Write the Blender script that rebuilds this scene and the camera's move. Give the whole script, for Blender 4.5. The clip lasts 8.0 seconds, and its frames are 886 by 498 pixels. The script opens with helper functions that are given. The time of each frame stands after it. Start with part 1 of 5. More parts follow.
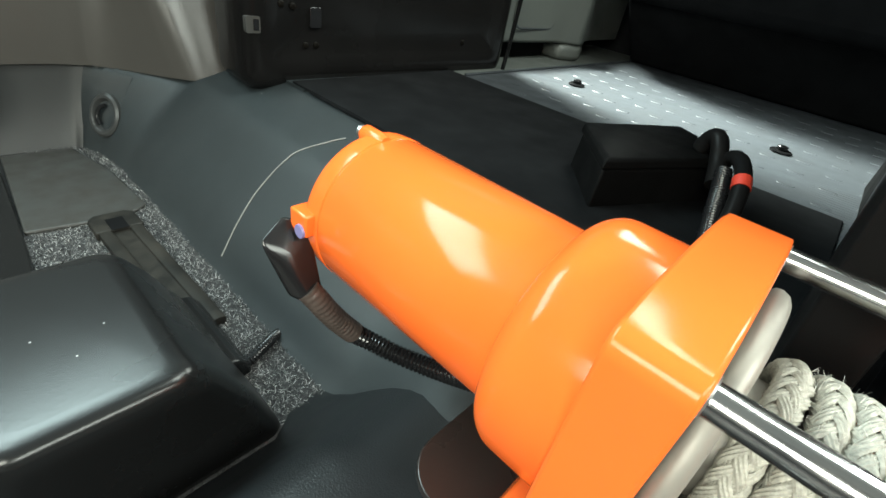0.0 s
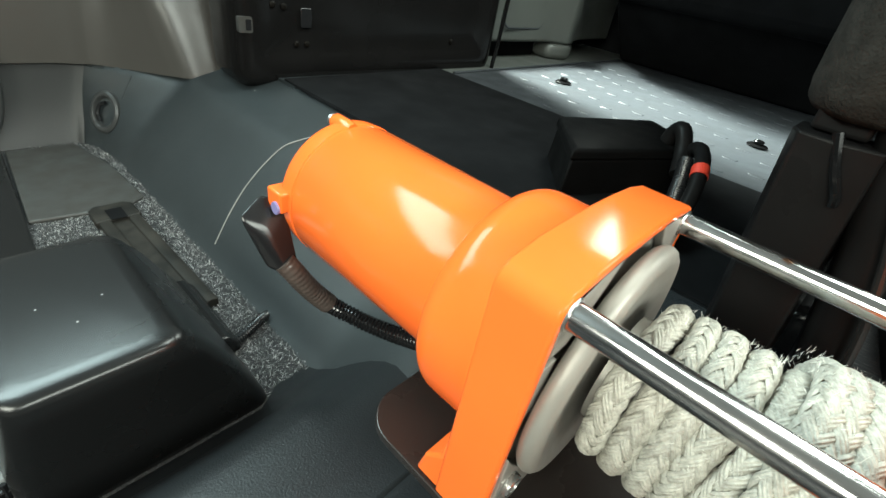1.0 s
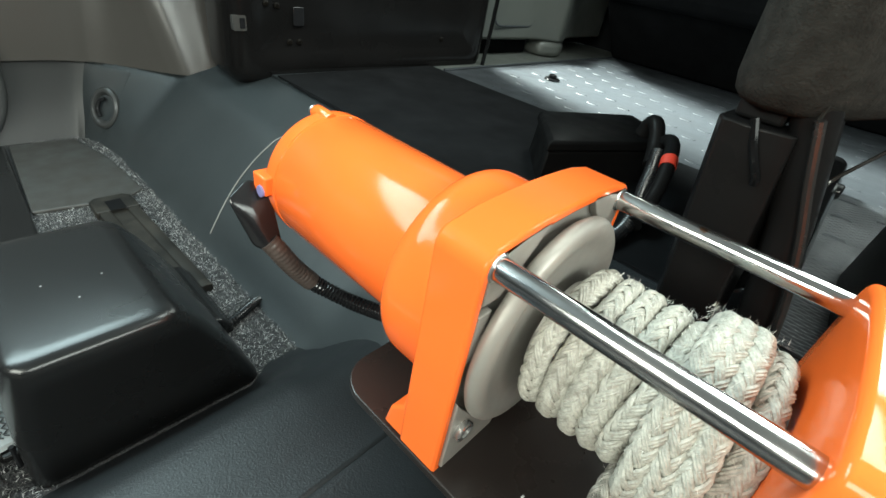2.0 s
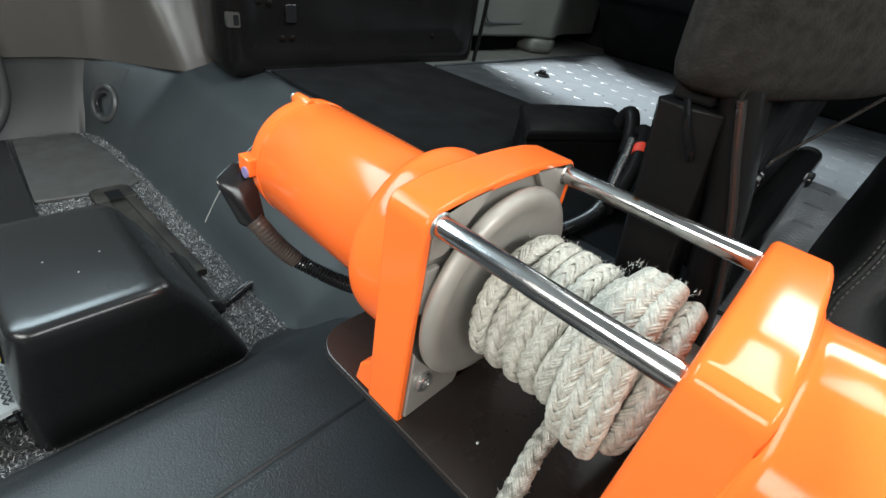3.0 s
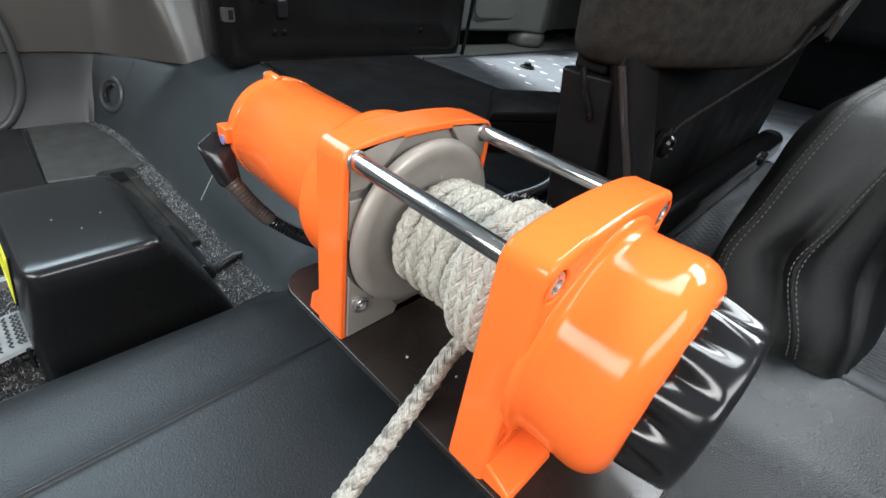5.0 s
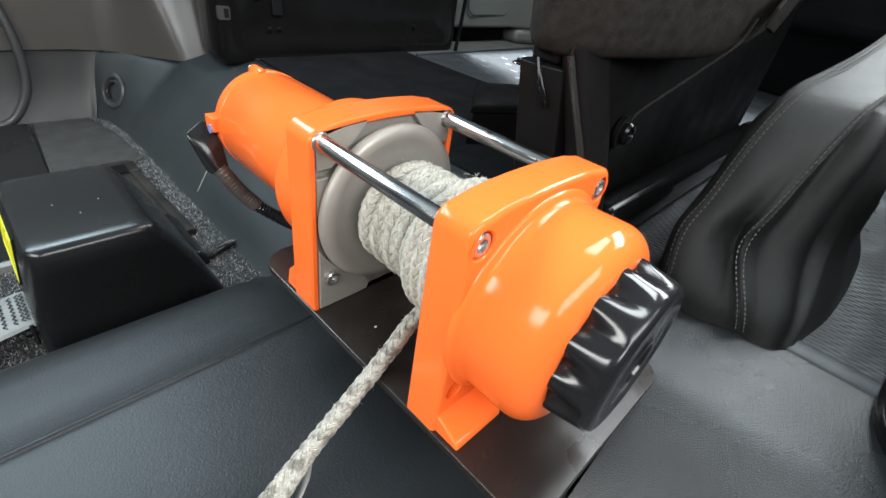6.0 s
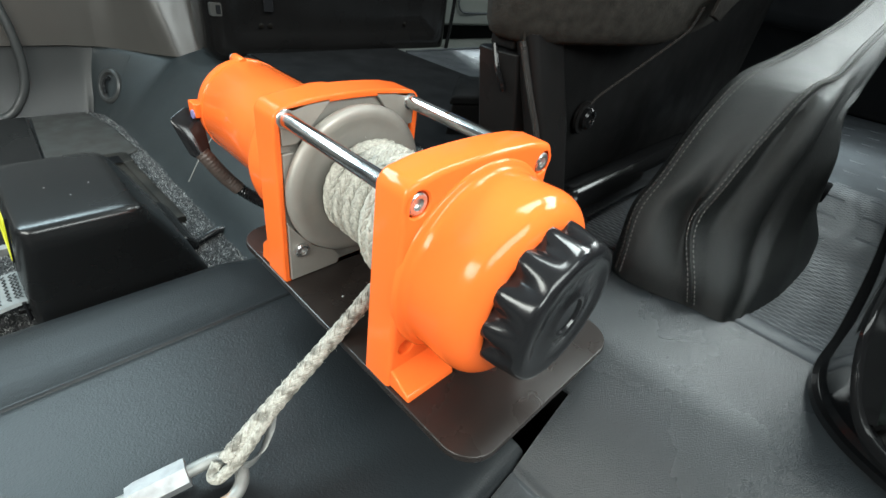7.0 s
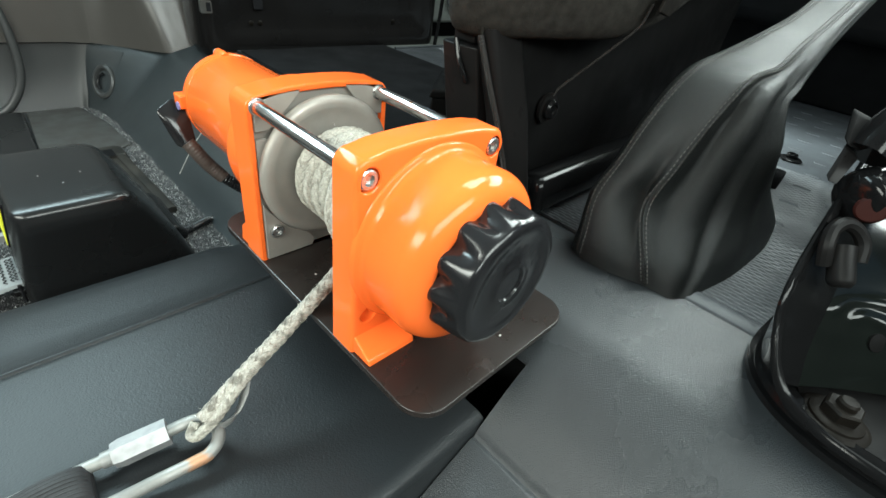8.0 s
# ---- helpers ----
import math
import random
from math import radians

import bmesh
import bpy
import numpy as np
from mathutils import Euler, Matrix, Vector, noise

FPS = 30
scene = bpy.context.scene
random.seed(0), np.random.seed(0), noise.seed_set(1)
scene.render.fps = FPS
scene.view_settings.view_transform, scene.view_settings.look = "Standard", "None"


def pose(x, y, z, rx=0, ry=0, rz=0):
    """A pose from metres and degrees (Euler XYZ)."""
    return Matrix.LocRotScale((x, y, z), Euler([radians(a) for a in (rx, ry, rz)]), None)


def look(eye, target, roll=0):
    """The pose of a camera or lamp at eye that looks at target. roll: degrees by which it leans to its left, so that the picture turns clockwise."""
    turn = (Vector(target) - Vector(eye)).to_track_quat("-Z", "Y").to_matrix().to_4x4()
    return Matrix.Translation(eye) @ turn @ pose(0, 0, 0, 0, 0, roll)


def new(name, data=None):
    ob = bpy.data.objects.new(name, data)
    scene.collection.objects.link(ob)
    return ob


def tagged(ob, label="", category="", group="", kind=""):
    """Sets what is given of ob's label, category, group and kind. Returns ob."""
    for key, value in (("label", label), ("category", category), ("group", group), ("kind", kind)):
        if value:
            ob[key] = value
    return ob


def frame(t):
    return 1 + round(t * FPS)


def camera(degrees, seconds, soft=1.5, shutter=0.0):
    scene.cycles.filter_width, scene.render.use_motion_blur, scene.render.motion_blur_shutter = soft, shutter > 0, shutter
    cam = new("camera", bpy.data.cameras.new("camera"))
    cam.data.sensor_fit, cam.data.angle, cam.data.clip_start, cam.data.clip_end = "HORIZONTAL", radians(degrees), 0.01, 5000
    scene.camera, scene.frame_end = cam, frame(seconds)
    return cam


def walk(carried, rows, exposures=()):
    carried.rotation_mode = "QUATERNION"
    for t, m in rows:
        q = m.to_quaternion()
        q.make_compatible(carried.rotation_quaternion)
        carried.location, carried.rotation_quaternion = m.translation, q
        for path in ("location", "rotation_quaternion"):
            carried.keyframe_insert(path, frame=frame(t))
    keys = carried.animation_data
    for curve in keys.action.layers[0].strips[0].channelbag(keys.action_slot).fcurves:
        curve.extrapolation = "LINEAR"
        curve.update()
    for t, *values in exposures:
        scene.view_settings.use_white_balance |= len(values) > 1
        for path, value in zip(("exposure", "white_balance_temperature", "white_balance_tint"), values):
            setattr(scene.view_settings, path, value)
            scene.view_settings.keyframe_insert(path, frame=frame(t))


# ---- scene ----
cam = camera(89.3, 8.0, soft=1.5)
PATH = [
    (0, (-0.133, 0.113, 0.487), (1.193, 1.13, -0.611), 11.1),
    (0.5, (-0.137, 0.096, 0.491), (1.189, 1.113, -0.608), 11.0),
    (1, (-0.139, 0.079, 0.493), (1.183, 1.101, -0.605), 10.9),
    (1.5, (-0.142, 0.065, 0.496), (1.178, 1.085, -0.606), 10.9),
    (3, (-0.15, 0.021, 0.501), (1.163, 1.044, -0.606), 10.6),
    (3.5, (-0.152, 0.005, 0.502), (1.155, 1.034, -0.608), 10.5),
    (4, (-0.155, -0.012, 0.503), (1.15, 1.025, -0.604), 10.4),
    (4.5, (-0.157, -0.028, 0.503), (1.14, 1.016, -0.604), 10.2),
    (6, (-0.158, -0.077, 0.509), (1.11, 0.987, -0.614), 9.4),
    (6.5, (-0.157, -0.095, 0.507), (1.109, 0.978, -0.608), 9.4),
    (7, (-0.157, -0.112, 0.508), (1.107, 0.96, -0.611), 9.3),
    (7.5, (-0.158, -0.129, 0.51), (1.108, 0.941, -0.61), 9.3),
    (8, (-0.158, -0.145, 0.513), (1.106, 0.921, -0.612), 9.3),
]
walk(cam, [(t, look(eye, target, roll)) for t, eye, target, roll in PATH],
     [(0.0, 0.72, 6800, -4), (1.5, 0.66, 6680, -5), (3.0, 0.48, 6480, 5), (3.5, 0.45, 6450, 9), (5.0, 0.45, 6380, 9), (6.5, 0.57, 6380, 4), (8.0, 0.64, 6450, -3)])

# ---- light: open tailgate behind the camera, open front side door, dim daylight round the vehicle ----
world = bpy.data.worlds.new("daylight")
scene.world = world
world.use_nodes = True
wn = world.node_tree
sky = wn.nodes.new("ShaderNodeTexSky")
sky.sky_type = "NISHITA"
sky.sun_disc = False
sky.sun_elevation = radians(40)
sky.sun_rotation = radians(200)
wn.links.new(sky.outputs[0], wn.nodes["Background"].inputs[0])
wn.nodes["Background"].inputs[1].default_value = 0.05


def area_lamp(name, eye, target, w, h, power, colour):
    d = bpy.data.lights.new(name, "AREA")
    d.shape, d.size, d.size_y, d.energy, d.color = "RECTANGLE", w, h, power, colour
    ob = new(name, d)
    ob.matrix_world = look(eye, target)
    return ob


area_lamp("side_window_daylight", (-0.45, 0.94, 1.18), (-0.45, 0.0, 1.10), 0.95, 0.42, 19, (0.74, 0.90, 1.0))
area_lamp("windscreen_daylight", (1.24, -0.10, 1.18), (0.1, -0.05, 0.35), 1.25, 0.42, 26, (0.95, 0.98, 1.0))
# added overhead fill for the floor's sheen; no roof window is known
area_lamp("roof_fill_light", (0.62, -0.02, 1.44), (0.55, -0.04, 0.3), 0.56, 0.64, 18, (0.93, 0.98, 1.0))
area_lamp("tailgate_daylight", (-1.10, -0.12, 0.96), (0.0, 0.0, 0.34), 0.86, 0.32, 13, (1.0, 0.98, 0.95))
area_lamp("driver_window_daylight", (-0.15, -1.06, 1.12), (-0.08, 0.0, 0.34), 1.3, 0.42, 17, (0.97, 0.99, 1.0))
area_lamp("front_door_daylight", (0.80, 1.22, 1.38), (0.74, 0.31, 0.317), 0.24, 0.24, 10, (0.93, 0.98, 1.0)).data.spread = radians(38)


# ---- materials ----
def surface(name, colour, rough=0.5, metal=0.0, coat=0.0, dark=None, grain=0.0, grain_scale=400.0, wear=0.15, wear_scale=9.0, rough_wear=0.12, spec=0.5, depth=0.0004):
    """A procedural surface: colour mottled at two scales, roughness wear and fine relief."""
    m = bpy.data.materials.new(name)
    m.use_nodes = True
    n, l = m.node_tree.nodes, m.node_tree.links
    b = n["Principled BSDF"]
    co = n.new("ShaderNodeTexCoord")
    big = n.new("ShaderNodeTexNoise")
    big.inputs["Scale"].default_value, big.inputs["Detail"].default_value = wear_scale, 6
    fine = n.new("ShaderNodeTexNoise")
    fine.inputs["Scale"].default_value, fine.inputs["Detail"].default_value = grain_scale, 3
    for t in (big, fine):
        l.new(co.outputs["Object"], t.inputs["Vector"])
    mix = n.new("ShaderNodeMix")
    mix.data_type = "RGBA"
    dk = dark or tuple(c * (1 - wear) for c in colour)
    mix.inputs[6].default_value, mix.inputs[7].default_value = (*colour, 1), (*dk, 1)
    ramp = n.new("ShaderNodeMapRange")
    ramp.inputs[1].default_value, ramp.inputs[2].default_value = 0.35, 0.7
    l.new(big.outputs[0], ramp.inputs[0])
    l.new(ramp.outputs[0], mix.inputs[0])
    l.new(mix.outputs[2], b.inputs["Base Color"])
    rr = n.new("ShaderNodeMapRange")
    rr.inputs[1].default_value, rr.inputs[2].default_value = 0.3, 0.7
    rr.inputs[3].default_value, rr.inputs[4].default_value = max(0.02, rough - rough_wear), min(1, rough + rough_wear)
    l.new(big.outputs[0], rr.inputs[0])
    l.new(rr.outputs[0], b.inputs["Roughness"])
    b.inputs["Metallic"].default_value = metal
    b.inputs["Specular IOR Level"].default_value = spec
    b.inputs["Coat Weight"].default_value, b.inputs["Coat Roughness"].default_value = coat, 0.08
    if grain:
        bump = n.new("ShaderNodeBump")
        bump.inputs["Strength"].default_value, bump.inputs["Distance"].default_value = grain, depth
        l.new(fine.outputs[0], bump.inputs["Height"])
        l.new(bump.outputs[0], b.inputs["Normal"])
    return m


def leather_grain(name, colour, rough, scale, strength, depth=0.0006, spec=0.5):
    """Moulded or stitched hide: cell grain over soft mottling."""
    m = surface(name, colour, rough, wear=0.25, wear_scale=14, rough_wear=0.05, spec=spec)
    n, l = m.node_tree.nodes, m.node_tree.links
    co = n.new("ShaderNodeTexCoord")
    v = n.new("ShaderNodeTexVoronoi")
    v.feature = "SMOOTH_F1"
    v.inputs["Scale"].default_value = scale
    warp = n.new("ShaderNodeTexNoise")
    warp.inputs["Scale"].default_value = scale * 0.45
    add = n.new("ShaderNodeVectorMath")
    add.operation = "MULTIPLY_ADD"
    add.inputs[1].default_value = (0.006, 0.006, 0.006)
    l.new(warp.outputs[1], add.inputs[0])
    l.new(co.outputs["Object"], add.inputs[2])
    l.new(add.outputs[0], v.inputs["Vector"])
    bump = n.new("ShaderNodeBump")
    bump.inputs["Strength"].default_value, bump.inputs["Distance"].default_value = strength, depth
    l.new(v.outputs["Distance"], bump.inputs["Height"])
    l.new(bump.outputs[0], n["Principled BSDF"].inputs["Normal"])
    return m


def stain(m, at, radius, colour, fray=0.5):
    """A stain of uneven outline round a place on the thing."""
    n, l = m.node_tree.nodes, m.node_tree.links
    b = n["Principled BSDF"]
    src = b.inputs["Base Color"].links[0].from_socket
    co = n.new("ShaderNodeTexCoord")
    dist = n.new("ShaderNodeVectorMath")
    dist.operation = "DISTANCE"
    dist.inputs[1].default_value = at
    l.new(co.outputs["Object"], dist.inputs[0])
    noise = n.new("ShaderNodeTexNoise")
    noise.inputs["Scale"].default_value, noise.inputs["Detail"].default_value = 1.3 / radius, 5
    l.new(co.outputs["Object"], noise.inputs["Vector"])
    add = n.new("ShaderNodeMath")
    add.operation = "MULTIPLY_ADD"
    add.inputs[1].default_value = radius * fray * 2
    l.new(noise.outputs[0], add.inputs[0])
    l.new(dist.outputs["Value"], add.inputs[2])
    rng = n.new("ShaderNodeMapRange")
    rng.inputs[1].default_value, rng.inputs[2].default_value = radius * (0.7 + fray), radius * (1.15 + fray)
    rng.inputs[3].default_value, rng.inputs[4].default_value = 0.9, 0.0
    l.new(add.outputs[0], rng.inputs[0])
    mix = n.new("ShaderNodeMix")
    mix.data_type = "RGBA"
    mix.inputs[7].default_value = (*colour, 1)
    l.new(rng.outputs[0], mix.inputs[0])
    l.new(src, mix.inputs[6])
    l.new(mix.outputs[2], b.inputs["Base Color"])
    return m


def island_colours(name, colours, rough, dirt=0.0):
    """Fibres: each loose piece takes its own shade."""
    m = bpy.data.materials.new(name)
    m.use_nodes = True
    n, l = m.node_tree.nodes, m.node_tree.links
    g = n.new("ShaderNodeNewGeometry")
    r = n.new("ShaderNodeValToRGB")
    r.color_ramp.interpolation = "LINEAR"
    for i, c in enumerate(colours):
        e = r.color_ramp.elements[i] if i < 2 else r.color_ramp.elements.new(1.0)
        e.position = i / (len(colours) - 1)
        e.color = (*c, 1)
    l.new(g.outputs["Random Per Island"], r.inputs[0])
    n["Principled BSDF"].inputs["Roughness"].default_value = rough
    co = n.new("ShaderNodeTexCoord")
    last = r.outputs[0]
    # fine fibre streaks, and broader dirt
    for scale, low, high, share in ((700, 0.38, 0.62, 0.34 if dirt else 0.0), (190, 0.46, 0.62, dirt)):
        if not share:
            continue
        spots = n.new("ShaderNodeTexNoise")
        spots.inputs["Scale"].default_value, spots.inputs["Detail"].default_value = scale, 3
        l.new(co.outputs["Object"], spots.inputs["Vector"])
        amount = n.new("ShaderNodeMapRange")
        amount.inputs[1].default_value, amount.inputs[2].default_value, amount.inputs[4].default_value = low, high, share
        l.new(spots.outputs[0], amount.inputs[0])
        mix = n.new("ShaderNodeMix")
        mix.data_type = "RGBA"
        mix.inputs[7].default_value = (0.085, 0.076, 0.06, 1)
        l.new(amount.outputs[0], mix.inputs[0])
        l.new(last, mix.inputs[6])
        last = mix.outputs[2]
    l.new(last, n["Principled BSDF"].inputs["Base Color"])
    fine = n.new("ShaderNodeTexNoise")
    fine.inputs["Scale"].default_value, fine.inputs["Detail"].default_value = 1800, 2
    bump = n.new("ShaderNodeBump")
    bump.inputs["Strength"].default_value, bump.inputs["Distance"].default_value = 0.6, 0.0004
    l.new(co.outputs["Object"], fine.inputs["Vector"])
    l.new(fine.outputs[0], bump.inputs["Height"])
    l.new(bump.outputs[0], n["Principled BSDF"].inputs["Normal"])
    return m


ORANGE = surface("orange_enamel", (0.90, 0.150, 0.028), 0.13, coat=0.0, spec=0.21, grain=0.05, grain_scale=60, wear=0.06, wear_scale=20, rough_wear=0.04, depth=0.001)
CHROME = surface("chromed_steel", (0.58, 0.58, 0.58), 0.19, metal=1.0, dark=(0.50, 0.485, 0.47), wear_scale=60, rough_wear=0.06, grain=0.03, grain_scale=900)
STEEL = surface("satin_grey_steel", (0.34, 0.318, 0.285), 0.48, metal=0.4, grain=0.1, grain_scale=700, wear=0.18, wear_scale=35)
ZINC = surface("zinc_plated_steel", (0.52, 0.52, 0.51), 0.30, metal=0.9, wear=0.25, wear_scale=120, grain=0.1, grain_scale=600)
NUTZINC = surface("dull_zinc_plated_steel", (0.36, 0.365, 0.37), 0.50, metal=0.45, wear=0.3, wear_scale=120, grain=0.3, grain_scale=500)
GALV = surface("dull_galvanised_steel", (0.32, 0.32, 0.31), 0.52, metal=0.55, wear=0.3, wear_scale=90, grain=0.2, grain_scale=800)
LINKSTEEL = stain(surface("dull_link_steel", (0.30, 0.30, 0.285), 0.55, metal=0.45, wear=0.3, wear_scale=90, grain=0.2, grain_scale=800), (-0.134, 0.0235, 0.2600), 0.0070, (0.46, 0.24, 0.13), 0.9)
RODSTEEL = stain(surface("speckled_chrome", (0.58, 0.58, 0.58), 0.19, metal=1.0, dark=(0.50, 0.485, 0.47), wear_scale=60, rough_wear=0.06, grain=0.03, grain_scale=900), (0.0425, 0.0712, 0.4241), 0.0018, (0.30, 0.13, 0.05))
KNOB = surface("gloss_black_plastic", (0.011, 0.011, 0.012), 0.19, spec=0.4, coat=0.05, wear=0.2, rough_wear=0.06, wear_scale=50)
PLATE = surface("dark_brown_painted_steel", (0.020, 0.0155, 0.0138), 0.28, coat=0.05, grain=0.12, grain_scale=500, wear=0.3, wear_scale=22, rough_wear=0.08, spec=0.42)
VINYL = surface("grained_black_vinyl", (0.0148, 0.0166, 0.0182), 0.37, spec=0.26, grain=0.5, grain_scale=900, wear=0.12, wear_scale=5, rough_wear=0.02, depth=0.0005)
FLOORVINYL = surface("glossy_grained_black_vinyl", (0.0255, 0.0285, 0.0310), 0.28, spec=0.34, grain=0.80, grain_scale=1300, wear=0.12, wear_scale=5, rough_wear=0.02, depth=0.0005)
WALLVINYL = leather_grain("smooth_grained_black_vinyl", (0.0215, 0.0262, 0.0285), 0.40, 900, 0.4, 0.0004)
BOXBLACK = surface("satin_black_moulded_plastic", (0.0085, 0.0088, 0.0092), 0.27, grain=0.12, grain_scale=500, wear=0.2, wear_scale=10, rough_wear=0.03, spec=0.42)
GLOSSBLACK = surface("gloss_black_paint", (0.0070, 0.0066, 0.0066), 0.18, spec=0.16, coat=0.04, wear=0.3, wear_scale=12, rough_wear=0.08, grain=0.05, grain_scale=200)
FRAMEBLACK = surface("black_powder_coat", (0.005, 0.005, 0.0053), 0.15, spec=0.17, coat=0.0, wear=0.3, wear_scale=30, rough_wear=0.07, grain=0.08, grain_scale=300)
TRIM = surface("warm_grey_trim_plastic", (0.060, 0.055, 0.050), 0.25, grain=0.3, grain_scale=900, wear=0.12, wear_scale=7, rough_wear=0.03, spec=0.5)
DUSTY = surface("dusty_black_steel", (0.012, 0.0118, 0.011), 0.50, dark=(0.028, 0.025, 0.021), grain=0.5, grain_scale=500, wear_scale=45, rough_wear=0.12, spec=0.2)
# lighter tone of the WALLVINYL moulding, for where more light falls
LITTRIM = surface("lit_grey_trim_plastic", (0.036, 0.037, 0.037), 0.36, grain=0.5, grain_scale=700, wear=0.15, wear_scale=7, rough_wear=0.05)
SEATFRAME = surface("satin_black_frame_paint", (0.0078, 0.0074, 0.0074), 0.38, wear=0.3, wear_scale=30, grain=0.12, grain_scale=300, spec=0.07)
PALETRIM = surface("pale_grey_trim_plastic", (0.085, 0.090, 0.083), 0.42, grain=0.2, grain_scale=900, wear=0.15)
RUBBER = surface("grey_black_rubber", (0.040, 0.044, 0.049), 0.5, spec=0.22, grain=0.4, grain_scale=450, wear=0.3, wear_scale=16)
LEATHER = leather_grain("black_leather", (0.0095, 0.0105, 0.0106), 0.40, 620, 0.7, 0.0005, 0.38)
LEATHER.node_tree.nodes["Principled BSDF"].inputs["Specular IOR Level"].default_value = 0.28
FABRIC = surface("dark_grey_seat_fabric", (0.021, 0.0195, 0.017), 0.95, grain=0.7, grain_scale=800, wear=0.4, wear_scale=160, depth=0.0009, spec=0.1)
ROPE = island_colours("off_white_braided_fibre", [(0.40, 0.385, 0.33), (0.50, 0.48, 0.42), (0.36, 0.345, 0.295), (0.46, 0.44, 0.385)], 0.5, 0.22)
OLDROPE = island_colours("dirty_grey_braided_fibre", [(0.30, 0.285, 0.245), (0.42, 0.40, 0.35), (0.11, 0.10, 0.085), (0.34, 0.32, 0.275), (0.20, 0.185, 0.155)], 0.6, 0.75)
FUZZ = island_colours("loose_rope_fibre", [(0.7, 0.67, 0.6), (0.85, 0.82, 0.76)], 0.7)
CARPET = surface("charcoal_carpet_backing", (0.03, 0.03, 0.032), 0.95, grain=1.0, grain_scale=500, wear=0.4, wear_scale=60, depth=0.002)
PILE = island_colours("flecked_carpet_pile", [(0.019, 0.020, 0.022), (0.068, 0.068, 0.072), (0.027, 0.027, 0.029), (0.13, 0.13, 0.13), (0.45, 0.45, 0.44)], 0.85)
PADGREY = surface("dark_grey_rubber_pad", (0.042, 0.043, 0.042), 0.48, dark=(0.026, 0.023, 0.020), grain=0.5, grain_scale=700, wear_scale=32, rough_wear=0.15)
WEB = surface("grey_polyester_webbing", (0.22, 0.23, 0.23), 0.8, grain=0.8, grain_scale=500, wear=0.2, wear_scale=60)
BLACKWEB = surface("black_polyester_webbing", (0.02, 0.021, 0.023), 0.7, grain=0.8, grain_scale=450, wear=0.2, wear_scale=60)
THREAD = surface("pale_grey_thread", (0.26, 0.25, 0.235), 0.8)
SEAMTHREAD = surface("dark_grey_thread", (0.085, 0.083, 0.079), 0.8)
YELLOW = surface("yellow_print", (0.75, 0.72, 0.03), 0.4)
CONDUIT = surface("black_corrugated_conduit", (0.010, 0.010, 0.011), 0.22, wear=0.2, wear_scale=80)
SLEEVE = surface("grey_brown_heatshrink", (0.075, 0.058, 0.050), 0.40, wear=0.3, wear_scale=120)
REDCAP = surface("red_rubber_cap", (0.55, 0.04, 0.02), 0.5)
DARKRED = surface("dark_red_plastic", (0.026, 0.0065, 0.005), 0.5, spec=0.2)
BLUE = surface("violet_plastic_washer", (0.20, 0.18, 0.36), 0.5)
WHITE = surface("white_nylon_washer", (0.5, 0.49, 0.48), 0.6)
# near black: paints shade on the floor sheet and under the dash
MATTBLACK = surface("matt_deep_black", (0.0085, 0.0088, 0.0095), 0.75, wear=0.3, wear_scale=20, spec=0.03, grain=0.2, grain_scale=400)
NUTGREY = surface("dull_dirty_steel", (0.0080, 0.0068, 0.0057), 0.52, metal=0.0, wear=0.5, wear_scale=150, grain=0.3, grain_scale=500, spec=0.06)
BRACKETGLOSS = surface("gloss_black_pressed_steel", (0.0040, 0.0052, 0.0045), 0.13, spec=0.22, wear=0.3, wear_scale=35, rough_wear=0.05, grain=0.05, grain_scale=250)
CASEBLACK = surface("flat_black_plastic", (0.0060, 0.0059, 0.0060), 0.55, wear=0.3, wear_scale=30, spec=0.04, grain=0.1, grain_scale=500)
# for the strips that draw edge highlights on the seat underframe
EDGEGLOSS = surface("polished_black_edge_glint", (0.02, 0.018, 0.017), 0.2, spec=0.6, wear=0.3, wear_scale=60)
DARK = surface("dark_interior_plastic", (0.012, 0.012, 0.013), 0.7, wear=0.3)
HEADLINER = surface("grey_interior_lining", (0.17, 0.17, 0.168), 0.9, wear=0.2, grain=0.4, grain_scale=300)


# ---- building helpers ----
def thing(name, label, category, at=(0, 0, 0), group="", kind=""):
    ob = new(name)
    ob.empty_display_size = 0.02
    ob.location = at
    return tagged(ob, label, category, group, kind)


def finish(ob, bevel=0.0, seg=3, angle=35):
    me = ob.data
    for p in me.polygons:
        p.use_smooth = True
    me.set_sharp_from_angle(angle=radians(angle))
    if bevel:
        b = ob.modifiers.new("bevel", "BEVEL")
        b.width, b.segments, b.limit_method, b.angle_limit = bevel, seg, "ANGLE", radians(angle)
        b.harden_normals = False
    return ob


def part(name, bm, material, parent=None, label="", bevel=0.0, seg=3, angle=35):
    """Links a bmesh as one mesh object, in world places, under a thing or a part."""
    me = bpy.data.meshes.new(name)
    bmesh.ops.recalc_face_normals(bm, faces=bm.faces)
    bm.to_mesh(me)
    bm.free()
    me.materials.append(material)
    ob = new(name, me)
    if parent is not None:
        ob.parent = parent
        if parent.parent is None:
            ob.matrix_parent_inverse = Matrix.Translation(parent.location).inverted()
    if label:
        ob["label"] = label
    return finish(ob, bevel, seg, angle)


def structure(name, bm, material, label, category, bevel=0.0, angle=35):
    return tagged(part(name, bm, material, None, label, bevel, 3, angle), label, category, "", "structure")


